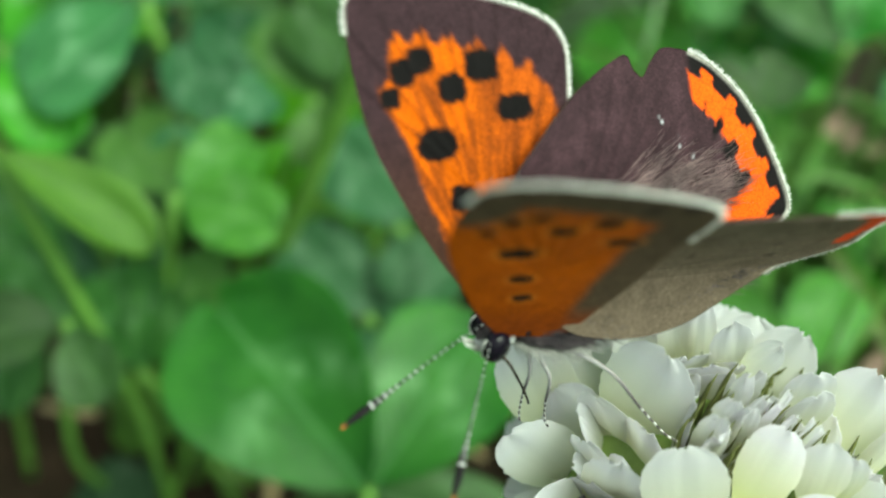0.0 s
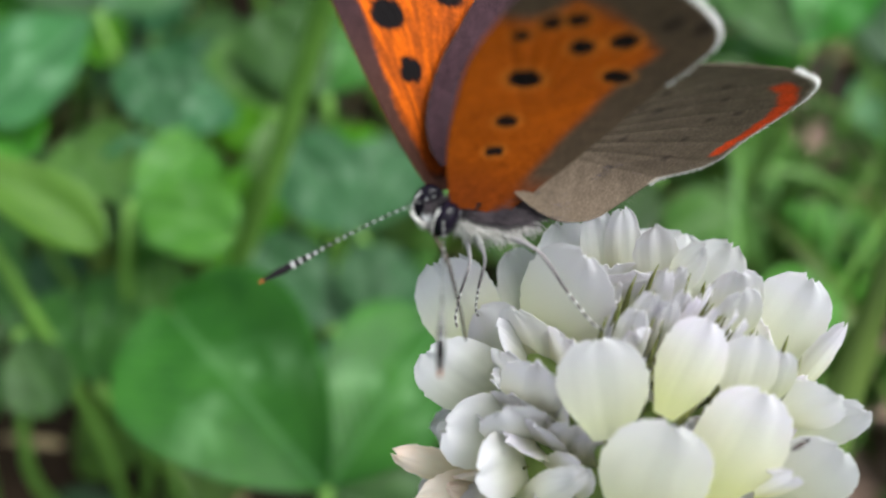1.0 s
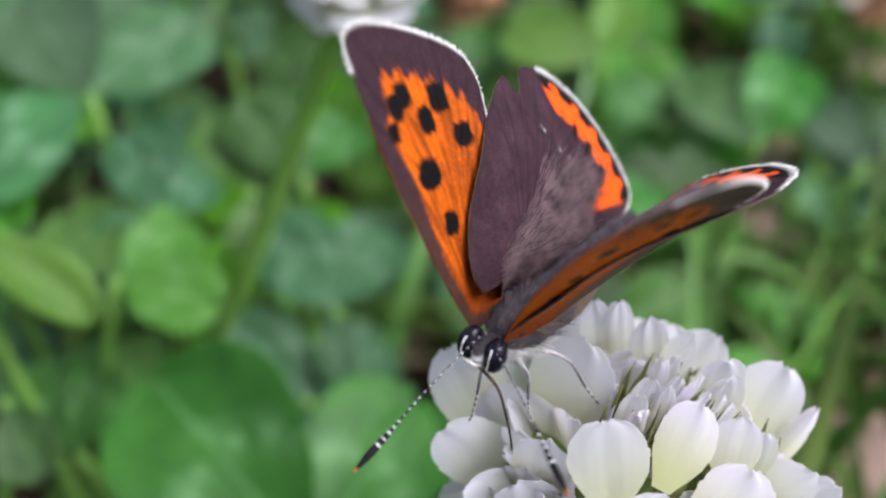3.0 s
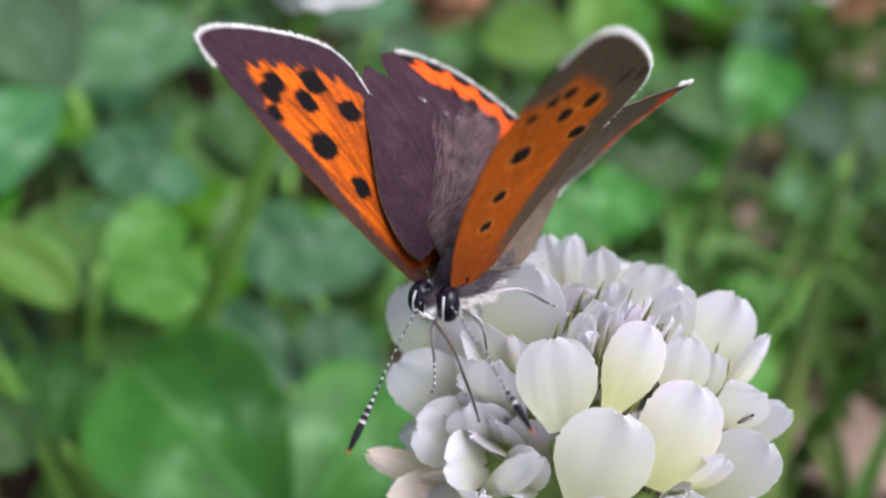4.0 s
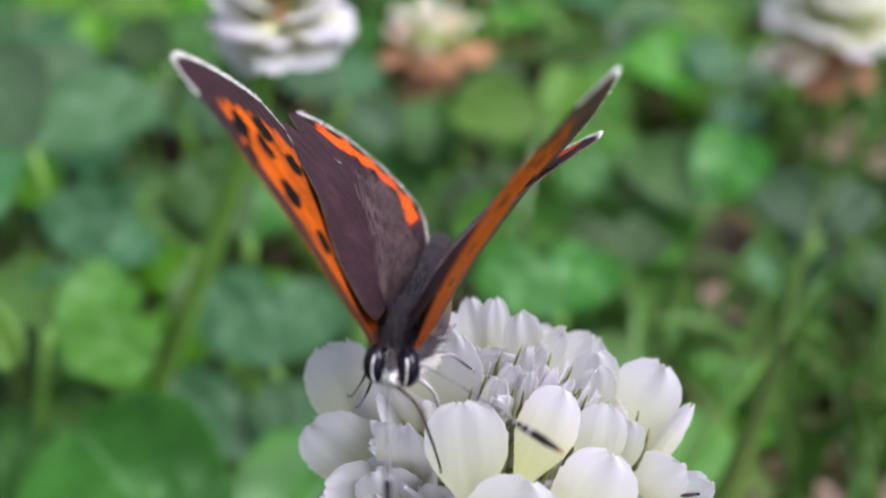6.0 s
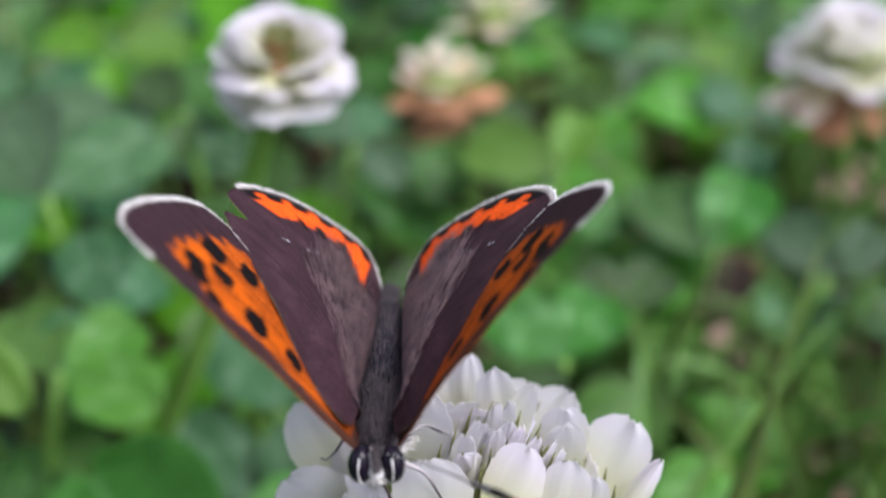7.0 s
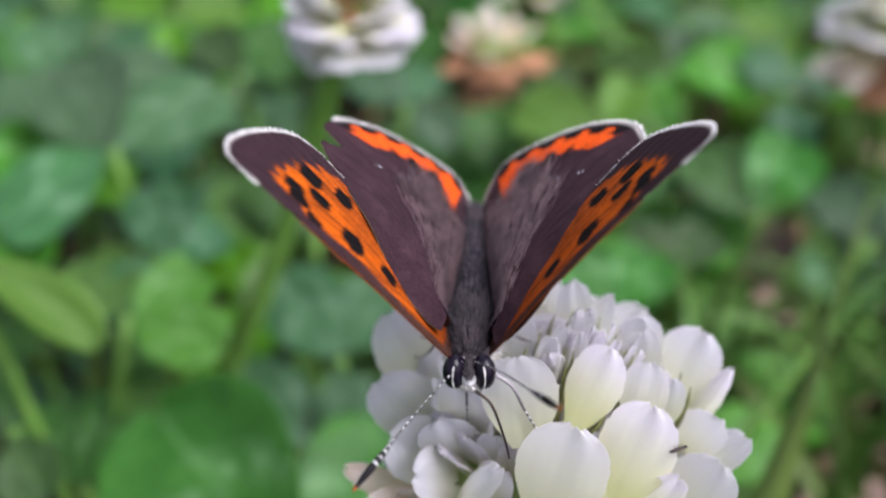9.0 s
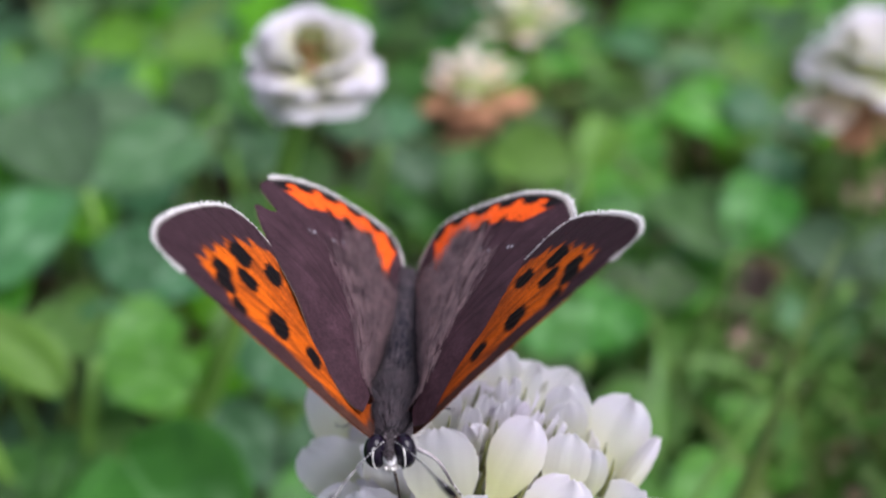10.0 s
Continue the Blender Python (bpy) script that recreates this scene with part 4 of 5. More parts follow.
def wider_sward():
    """A clover lawn all round the spot, as one sheet of small leaves; added out of view, it also bounces green light.
    """
    rng = np.random.default_rng(91)
    rows, cols = 5, 5
    g = np.zeros((rows, cols, 3))
    for i in range(rows):
        t = i / (rows - 1)
        half = 0.08 + 0.36 * math.sin(math.pi * min(0.9, t * 0.85 + 0.03)) ** 0.8
        for j in range(cols):
            u = j / (cols - 1) * 2 - 1
            g[i, j] = (u * half, t * (1 - 0.1 * abs(u) * (i == rows - 1)), 0.15 * abs(u) * half - 0.1 * t * t)
    lv, lf = sheet(g, 0.015)
    lf = np.array([f for f in lf])
    verts, faces, n = [], [], 0
    for _ in range(5200):
        a, r = rng.uniform(0, 2 * math.pi), 0.62 * math.sqrt(rng.uniform(0, 1))
        x, y = r * math.cos(a), r * math.sin(a) + 0.08
        if 0.02 < y < 0.33 and -0.085 - y * 0.45 < x < 0.095 + y * 0.45 or x * x + y * y < 0.03**2:
            continue
        z, size, turn = rng.uniform(0.012, 0.036), rng.uniform(0.010, 0.016), rng.uniform(0, 2 * math.pi)
        tip = rng.normal(0, 0.2, 2)
        for k in range(3):
            w = turn + k * 2.09
            c, s = math.cos(w), math.sin(w)
            p = lv * size
            q = np.c_[p[:, 0] * c - p[:, 1] * s, p[:, 0] * s + p[:, 1] * c, p[:, 2]]
            q[:, 2] += z + q[:, 0] * tip[0] + q[:, 1] * tip[1]
            verts.append(q + np.array((x, y, 0)))
            faces.append(lf + n)
            n += len(lv)
    faces = [tuple(int(i) for i in f) for f in np.concatenate(faces)]
    ob = new("clover_lawn", mesh_from("clover_lawn", np.concatenate(verts), faces, LAWN))
    tagged(ob, "lawn of small green clover leaves on the soil", "clover lawn", kind="stuff")


LAWN = plain_material("clover_lawn", (0.025, 0.085, 0.018), (0.075, 0.18, 0.04), 70, 0.5, 0.2, 0.2, 0.0003, 0.25)
wider_sward()

# ---------- butterfly ----------
ANTENNA, PROBOSCIS, CAMBER_F, CAMBER_H = 8.1, 5.2, -0.67, -1.54
LEGS = (("m", (0.6, 0.2, -0.95), 6.6), ("g", (0.45, 1.6, -0.95), 5.0), ("k", (0.55, -0.9, -0.75), 5.0))
# lengths in millimetres, in the butterfly's own space: y ahead, x to its right, z up
MM = 0.00093
HINGE_F = (0.79, 1.64, 0.18)
HINGE_H = (0.07, -1.79, 1.3)
FORE = [(0.2, 1.8), (0.9, 2.5), (2.9, 3.9), (5.6, 5.3), (7.9, 6.25), (10.0, 6.65), (11.9, 6.8), (13.2, 6.75), (13.85, 6.3), (14.1, 5.0), (13.9, 3.2), (13.5, 1.4), (12.9, -0.6), (12.2, -2.0), (11.3, -2.65), (10.1, -2.7), (8.1, -2.5), (6.0, -2.4), (4.0, -2.1), (2, -1.5), (0, -0.8)]
HIND_BACK = [(10.6, -3.7), (10.6, -5.0), (10.2, -6.2), (9.2, -7.5), (8.0, -8.4), (6.6, -9.1), (5.2, -9.7), (4.2, -10.05), (3.5, -9.85), (2.7, -8.9), (1.7, -7.2), (0.6, -5.2), (-0.3, -3), (-0.6, 0), (-0.1, 3.4)]
HIND_FRONT = [(0.4, 5.4), (1.2, 5.9), (2.6, 5.9), (4.9, 4.9), (6.4, 3.7), (7.8, 2.3), (9.1, 0.6)]
HIND_TORN = HIND_FRONT + [(10.15, -1.4), (9.6, -1.75), (9.25, -2.2), (9.9, -2.8)] + HIND_BACK
HIND_WHOLE = HIND_FRONT + [(10.0, -1.2), (10.5, -2.5)] + HIND_BACK
ORANGE_ZONE = [(0.9, 1.9), (3.3, 3.4), (5.6, 4.2), (8.3, 5.05), (9.8, 5.7), (11.2, 5.35), (11.9, 4.7), (12.0, 3.6), (11.7, 2.3), (11.3, 0.8), (10.5, -0.6), (9.6, -1.7), (7.7, -2.3), (5, -2.2), (0.9, -1.0)]
SPOTS = [(5.3, 2.6, 0.5, 0.58), (7.6, 3.5, 0.66, 0.86), (9.6, 5.3, 0.42, 0.42), (10.55, 4.65, 0.55, 0.52), (11.0, 3.85, 0.55, 0.55), (9.8, 2.6, 0.6, 0.62), (10.6, 1.2, 0.64, 0.72), (8.8, -0.1, 0.54, 0.78)]
UNDER_SPOTS = [(3.6, 2.0, 0.3, 0.42)] + [(x, y, a * 0.68, b * 0.88) for x, y, a, b in SPOTS]
ORANGE, ORANGE_DULL = np.array((0.43, 0.078, 0.002)), np.array((0.17, 0.032, 0.004))
DARK, BLACK = np.array((0.028, 0.0138, 0.0185)), np.array((0.004, 0.003, 0.0035))
BAND_RED = np.array((0.62, 0.075, 0.006))
GREY = np.array((0.135, 0.1, 0.076))
UNDER_ORANGE, UNDER_BROWN = np.array((0.33, 0.066, 0.003)), np.array((0.075, 0.05, 0.034))


def step(a, b, x):
    t = np.clip((x - a) / (b - a), 0, 1)
    return t * t * (3 - 2 * t)


def blend(a, b, k):
    return a + (b - a) * np.asarray(k)[..., None]


def away(p, line):
    """Distance from points to a polyline, and the place along it (0 to 1)."""
    line = np.asarray(line, float)
    best, where = np.full(len(p), 1e9), np.zeros(len(p))
    for i in range(len(line) - 1):
        a, d = line[i], line[i + 1] - line[i]
        t = np.clip(((p - a) @ d) / (d @ d), 0, 1)
        g = np.linalg.norm(p - a - t[:, None] * d, axis=1)
        near = g < best
        best[near], where[near] = g[near], (i + t[near]) / (len(line) - 1)
    return best, where


def inside(p, ring):
    """Signed distance to a closed outline, positive inside."""
    ring = np.asarray(ring, float)
    d, _ = away(p, np.concatenate([ring, ring[:1]]))
    odd = np.zeros(len(p), bool)
    for a, b in zip(ring, np.roll(ring, -1, axis=0)):
        cross = (a[1] > p[:, 1]) != (b[1] > p[:, 1])
        odd ^= cross & (p[:, 0] < (b[0] - a[0]) * (p[:, 1] - a[1]) / (b[1] - a[1] + 1e-12) + a[0])
    return np.where(odd, d, -d)


def ripple(p, scale, seed=0.0):
    return np.array([noise.noise((x * scale, y * scale, seed)) for x, y in p])


def ray_lines(p, hub, count, lo, hi, width):
    """1 on veins that fan out from hub."""
    d = p - np.asarray(hub)
    a = np.degrees(np.arctan2(d[:, 1], d[:, 0]))
    r = np.linalg.norm(d, axis=1)
    k = (a - lo) / (hi - lo) * count
    off = np.abs(k - np.round(k)) * np.radians((hi - lo) / count) * r
    return np.exp(-((off / width) ** 2)) * ((k > -0.5) & (k < count + 0.5)) * step(0.3, 1.2, r)


def fore_top(p, rim, tail):
    n1, n2 = ripple(p, 0.9, 2), ripple(p, 3.0, 5)
    veins = ray_lines(p, (5.2, 1.6), 9, -38, 44, 0.085)
    # orange field inside a brown front edge and a broad brown outer border, cut into tongues by the veins
    tongues = 0.28 * np.sin(p[:, 1] * 5.4 + 0.9) * step(9.5, 11, p[:, 0])
    field = step(-0.16, 0.16, inside(p, ORANGE_ZONE) + tongues + 0.14 * n1 + 0.1 * n2 - 0.3 * veins * step(9.5, 11.2, p[:, 0]))
    cell = step(1.3, 0.2, np.abs(p[:, 1] - 0.25 - 0.1 * p[:, 0])) * step(4.5, 7.5, p[:, 0]) * step(11, 8.5, p[:, 0])
    tone = blend(ORANGE, ORANGE_DULL, np.clip(step(5.0, 1.5, p[:, 0]) * 0.75 + 0.55 * cell * step(-0.2, 0.5, n2 + 0.2) + 0.12 * n2, 0, 1))
    tone = blend(tone, ORANGE_DULL * 1.5, step(1.4, -1.0, p[:, 1] - 0.1 * p[:, 0]) * 0.6)
    streak = np.array([noise.noise((math.atan2(y - 1.0, x + 1.5) * 26, math.hypot(x, y) * 0.35, 4)) for x, y in p])
    tone = blend(tone, ORANGE_DULL, np.clip(1.9 * streak + 0.2 + 0.25 * step(9, 5, p[:, 0]), 0, 0.9))
    tone = blend(tone, ORANGE_DULL * 0.55, np.clip(veins * 0.4, 0, 1) * step(5, 8, p[:, 0]))
    col = blend(blend(DARK, np.array((0.055, 0.023, 0.015)), step(10, 2, p[:, 0]) * 0.8), tone, field)
    for x, y, a, b in SPOTS:
        d = (np.abs((p[:, 0] - x) / a) ** 2.8 + np.abs((p[:, 1] - y) / b) ** 2.8) ** (1 / 2.8) + 0.22 * n2
        col = blend(col, BLACK, step(1.2, 0.9, d))
    col = col * (1 - 0.3 * veins[:, None] * (1 - field[:, None])) * (1 + 0.15 * n2[:, None])
    return blend(col, np.array((0.5, 0.46, 0.44)), step(0.12, 0.03, away(p, tail)[0]) * 0.6)


def fore_under(p, rim, tail):
    n1, n2 = ripple(p, 0.8, 12), ripple(p, 3.5, 15)
    field = step(-0.4, 0.4, np.minimum(away(p, tail)[0] - 2.2, p[:, 1] + 0.4 + 0.03 * p[:, 0]) + 0.25 * n1)
    col = blend(UNDER_BROWN, UNDER_ORANGE * (0.72 + 0.28 * step(1.5, 7, p[:, 0]))[:, None], field)
    col = blend(col, ORANGE_DULL, step(3.2, 1.2, p[:, 0]) * 0.8)
    for x, y, a, b in UNDER_SPOTS:
        d = np.hypot((p[:, 0] - x) / a, (p[:, 1] - y) / b) + 0.1 * n2
        col = blend(col, np.array((0.6, 0.2, 0.03)), step(1.75, 1.3, d) * 0.3)
        col = blend(col, BLACK * 1.3, step(1.2, 0.9, d))
    for x, y in ((12.3, -1.2), (12.0, 0.2)):
        col = blend(col, BLACK * 2, step(0.6, 0.3, np.hypot(p[:, 0] - x, p[:, 1] - y)) * 0.6)
    col = col * (1 + 0.14 * n2[:, None] - 0.12 * ray_lines(p, (5.2, 1.6), 9, -38, 44, 0.09)[:, None])
    return blend(col, np.array((0.5, 0.46, 0.43)), step(0.12, 0.03, away(p, tail)[0]) * 0.35)


def hind_top(p, rim, tail):
    n1, n2 = ripple(p, 0.9, 22), ripple(p, 3.2, 25)
    veins = ray_lines(p, (1.6, 2.6), 9, -88, -14, 0.1)
    col = blend(DARK * 1.05, DARK * 1.9, step(-0.2, 0.6, n1) * 0.5)
    col = col * (1 - 0.22 * veins[:, None]) * (1 + 0.2 * n2[:, None])
    mid = [(9.25, -4.75), (9.15, -5.8), (8.5, -6.85), (7.6, -7.65), (6.5, -8.3), (5.3, -8.85), (4.2, -9.25), (3.3, -9.3)]
    s = away(p, mid)[1]
    edge = away(p, tail)[0]
    wave = np.abs(np.sin(s * 18.5 + 0.4))
    outer = 0.5 + 0.5 * step(0.3, 0.8, wave) + 0.07 * n2
    inner = 1.75 + 0.55 * step(0.3, 0.8, wave) + 0.6 * step(0.55, 1.0, s) + 0.12 * n2
    col = blend(col, BLACK, step(inner + 1.2, inner + 0.9, edge) * step(0.75, 0.45, wave) * step(0.97, 0.9, s) * step(0.0, 0.02, s))
    col = blend(col, BAND_RED, step(outer - 0.06, outer + 0.06, edge) * step(inner + 0.08, inner - 0.08, edge) * step(0.0, 0.03, s) * step(0.999, 0.975, s))
    col = blend(col, BLACK * 1.4, step(outer + 0.02, outer - 0.08, edge) * step(0.2, 0.6, wave) * step(0.0, 0.05, s))
    for x, y in ((6.6, -3.4), (6.8, -3.65), (6.45, -3.75), (7.4, -2.9), (7.55, -2.75), (6.0, -4.4)):
        col = blend(col, np.array((0.6, 0.6, 0.68)), step(0.08, 0.04, np.hypot(p[:, 0] - x, p[:, 1] - y)) * 0.7)
    return blend(col, np.array((0.5, 0.46, 0.44)), step(0.2, 0.06, edge) * 0.7)


def hind_under(p, rim, tail):
    n1, n2 = ripple(p, 0.8, 32), ripple(p, 3.2, 35)
    col = blend(GREY, GREY * 0.72, step(-0.3, 0.5, n1) * 0.6) * (1 + 0.12 * n2[:, None])
    for x, y in ((2.5, 1.2), (4.3, 1.0), (3.4, -2.0), (5.6, -1.5), (6.6, -0.3), (7.6, -3.6), (6.2, -5.0), (4.6, -5.6), (3.2, -6.3), (8.2, -2.3), (7.2, -5.8)):
        col = blend(col, np.array((0.05, 0.035, 0.03)), step(0.3, 0.18, np.hypot(p[:, 0] - x, p[:, 1] - y)) * 0.85)
    mid = [(9.6, -3.6), (9.5, -5.4), (8.8, -7.0), (7.7, -8.1), (6.3, -8.8), (4.6, -9.1)]
    d, s = away(p, mid)
    col = blend(col, np.array((0.62, 0.06, 0.012)), step(0.5, 0.25, d + 0.12 * n2) * step(0.02, 0.1, s))
    return blend(col, np.array((0.55, 0.5, 0.47)), step(0.2, 0.05, away(p, tail)[0]) * 0.7)


def inner_fold(u, v):
    """The inner part of a hindwing bends down along the side of the abdomen."""
    return 1.3 * np.clip((2.2 - u) / 2.2, 0, 1.5) ** 1.3 * step(4.8, 2.0, v)


def front_bend(u, v):
    """The front edge of a hindwing bends down on to the forewing."""
    back = 6.2 - 0.78 * np.maximum(u - 2.0, 0) - v
    return 0.5 * np.exp(-np.maximum(back, 0) ** 2 / 2.2) * step(6.5, 3.0, u)


def wing(name, parent, outline, top, under, mirror, hinge, first, last, camber, label):
    """A thin wing plate with both its patterns, and a fringe of pale hairs along the outer edge."""
    rim = smooth_curve(outline, 230)
    hub = np.array((0.3, 0.7) if name == "forewing" else (0.7, 4.2))
    rows = 84
    s = np.linspace(0.02, 1, rows) ** 0.9
    p = (hub + s[:, None, None] * (rim - hub)).reshape(-1, 2)
    tail = rim[first:last]
    z = camber * 0.02 * p[:, 0] ** 2
    ridge = ray_lines(p, (5.2, 1.6) if name == "forewing" else (1.6, 2.6), 9, -38 if name == "forewing" else -88, 44 if name == "forewing" else -14, 0.12)
    z = z + 0.05 * ridge + 0.06 * ripple(p, 0.35, 7 if mirror else 3)
    if name == "hindwing":
        z = z - inner_fold(p[:, 0], p[:, 1]) - front_bend(p[:, 0], p[:, 1])
    c = rim.shape[0]
    flip = -1 if mirror else 1
    up = np.c_[p[:, 0] * flip, p[:, 1], z + 0.035] * MM
    down = np.c_[p[:, 0] * flip, p[:, 1], z - 0.035] * MM
    n = len(p)
    a, b = grid_faces(rows, c, flip=not mirror), grid_faces(rows, c, base=n, flip=mirror)
    e = (rows - 1) * c
    rimf = [(e + j, e + j + 1, n + e + j + 1, n + e + j) for j in range(c - 1)]
    cols = np.concatenate([top(p, rim, tail), under(p, rim, tail)])
    ob = part(name, mesh_from(name, np.concatenate([up, down]), a + b + rimf, WING, np.clip(cols, 0.002, 1)), parent, None, label)
    ob.location = (hinge[0] * flip * MM, hinge[1] * MM, hinge[2] * MM)
    rng = np.random.default_rng(5 + first)
    roots, ways, lens = [], [], []
    t = np.gradient(tail, axis=0)
    out = np.c_[-t[:, 1], t[:, 0]]
    out /= np.linalg.norm(out, axis=1, keepdims=True)
    if ((tail[len(tail) // 2] + out[len(tail) // 2]) ** 2).sum() < (tail[len(tail) // 2] ** 2).sum():
        out = -out
    for k in np.linspace(0, len(tail) - 1.01, 620):
        i = int(k)
        q = tail[i] + (tail[i + 1] - tail[i]) * (k - i)
        zz = camber * 0.02 * q[0] ** 2 - (float(inner_fold(q[0], q[1]) + front_bend(q[0], q[1])) if name == "hindwing" else 0)
        roots.append((q[0] * flip, q[1], zz + rng.uniform(-0.03, 0.03)))
        w = out[i] + rng.normal(0, 0.22, 2)
        ways.append((w[0] * flip, w[1], rng.normal(0, 0.16)))
        lens.append(rng.uniform(0.13, 0.3) * (0.35 if rng.random() < 0.12 else 1))
    v, f = strands(np.array(roots), np.array(ways), lens, [0.026] * len(roots))
    part("fringe", mesh_from("fringe", v * MM, f, FRINGE), ob, None, "pale fringe of fine scales")
    if name == "hindwing":
        roots, ways, lens = [], [], []
        while len(roots) < 4200:
            q = np.array((rng.uniform(0.2, 7.0), rng.uniform(-7.4, 4.4)))
            reach = 1.6 + 0.75 * (4.6 - q[1])
            if q[0] > min(reach, 6.4) * rng.uniform(0.35, 1.0) or q[0] < 0.3 + 0.3 * max(0, -q[1] - 3):
                continue
            if ((q - tail[::6]) ** 2).sum(axis=1).min() < 6.5:
                continue
            zz = camber * 0.02 * q[0] ** 2 - float(inner_fold(q[0], q[1]))
            roots.append((q[0] * flip, q[1], zz + 0.04))
            w = np.array((q[0] - 0.9, q[1] - 6.0))
            w = w / np.linalg.norm(w) + rng.normal(0, 0.13, 2)
            e = q + w
            slope = camber * 0.02 * (e[0] ** 2 - q[0] ** 2) - float(inner_fold(e[0], e[1]) - inner_fold(q[0], q[1]))
            ways.append((w[0] * flip, w[1], slope + rng.uniform(0.03, 0.16)))
            lens.append(rng.uniform(0.9, 2.2))
        v, f = strands(np.array(roots), np.array(ways), lens, rng.uniform(0.007, 0.017, len(roots)), 0.04)
        part("hair", mesh_from("hair", v * MM, f, HAIR), ob, None, "long brownish hairs over the inner wing")
    return ob


def rounded(profile, sides=22):
    """Rings (y, half width, half height, centre height) along the body."""
    verts = []
    for y, a, h, z in profile:
        for k in range(sides):
            w = 2 * math.pi * k / sides
            verts.append((a * math.cos(w), y, z + h * math.sin(w)))
    f = grid_faces(len(profile), sides, wrap=True, flip=False)
    f += [tuple(range(sides))[::-1], tuple(range((len(profile) - 1) * sides, len(profile) * sides))]
    return np.array(verts), f


def body_part(name, parent, profile, top, under, rings=0.0, label="", split=0.0):
    prof = smooth_curve(profile, 44)
    v, f = rounded(prof)
    zc = np.repeat(prof[:, 3], 22)
    hh = np.repeat(prof[:, 2], 22)
    side = (v[:, 2] - zc) / (hh + 1e-6)
    k = step(split - 0.55, split - 0.05, side)
    col = blend(np.array(under), np.array(top), k)
    if rings:
        col = col * (1 - 0.35 * step(0.6, 1.0, np.sin(v[:, 1] * rings))[:, None])
    return part(name, mesh_from(name, v * MM, f, BODY, col), parent, None, label)


def fur(name, parent, profile, count, lo, hi, length, mat, seed, back=1.0, label=""):
    rng = np.random.default_rng(seed)
    prof = smooth_curve(profile, 60)
    roots, ways = [], []
    for _ in range(count):
        y, a, h, z = prof[rng.integers(4, 56)]
        w = radians(rng.uniform(lo, hi))
        n = np.array((math.cos(w), 0, math.sin(w)))
        roots.append((a * n[0] * 0.97, y, z + h * n[2] * 0.97))
        ways.append(n * 0.8 + np.array((0, -back, 0)) + rng.normal(0, 0.25, 3))
    v, f = strands(np.array(roots), np.array(ways), rng.uniform(0.5, 1.1, count) * length, rng.uniform(0.014, 0.026, count))
    part(name, mesh_from(name, v * MM, f, mat), parent, None, label)


THORAX = [(-1.9, 0.6, 0.7, 0.2), (-1.3, 1.05, 1.1, 0.1), (0.2, 1.25, 1.3, -0.1), (1.6, 1.0, 1.1, -0.1), (2.5, 0.55, 0.7, -0.05), (2.8, 0.4, 0.5, 0.0)]
ABDOMEN = [(-1.2, 0.75, 0.6, 0.4), (-2.4, 0.92, 0.84, 0.75), (-4.5, 0.88, 0.86, 1.22), (-6.6, 0.74, 0.78, 1.72), (-8.4, 0.5, 0.53, 2.2), (-9.6, 0.24, 0.27, 2.52), (-10.0, 0.05, 0.05, 2.68)]
HEAD = [(2.5, 0.4, 0.4, 0.0), (2.9, 0.5, 0.56, 0.0), (3.5, 0.5, 0.62, -0.02), (4.0, 0.38, 0.48, -0.1), (4.3, 0.12, 0.18, -0.15)]


def limb_mesh(name, points, radii, band, dark, pale, club=None, feet=False):
    p = smooth_curve(points, 150)
    s = np.linspace(0, 1, 150)
    r = np.interp(s, np.linspace(0, 1, len(radii)), radii)
    v, f = tube(p, r, 8)
    k = np.repeat(s, 8)
    col = np.tile(np.array(dark), (len(v), 1))
    if band:
        col = blend(col, np.array(pale), (np.sin(k * band) > 0.62).astype(float) * (k < 0.83))
    else:
        col = blend(col, np.array(pale), (0.5 + 0.5 * np.sin(k * 7)) * (k < 0.66))
        if feet:
            col = blend(col, np.array((0.55, 0.53, 0.53)), (np.sin(k * 95) > 0.3).astype(float) * (k > 0.66))
    if club:
        col = blend(col, np.array(club), step(0.965, 0.985, k))
    return mesh_from(name, v * MM, f, LIMB, col)


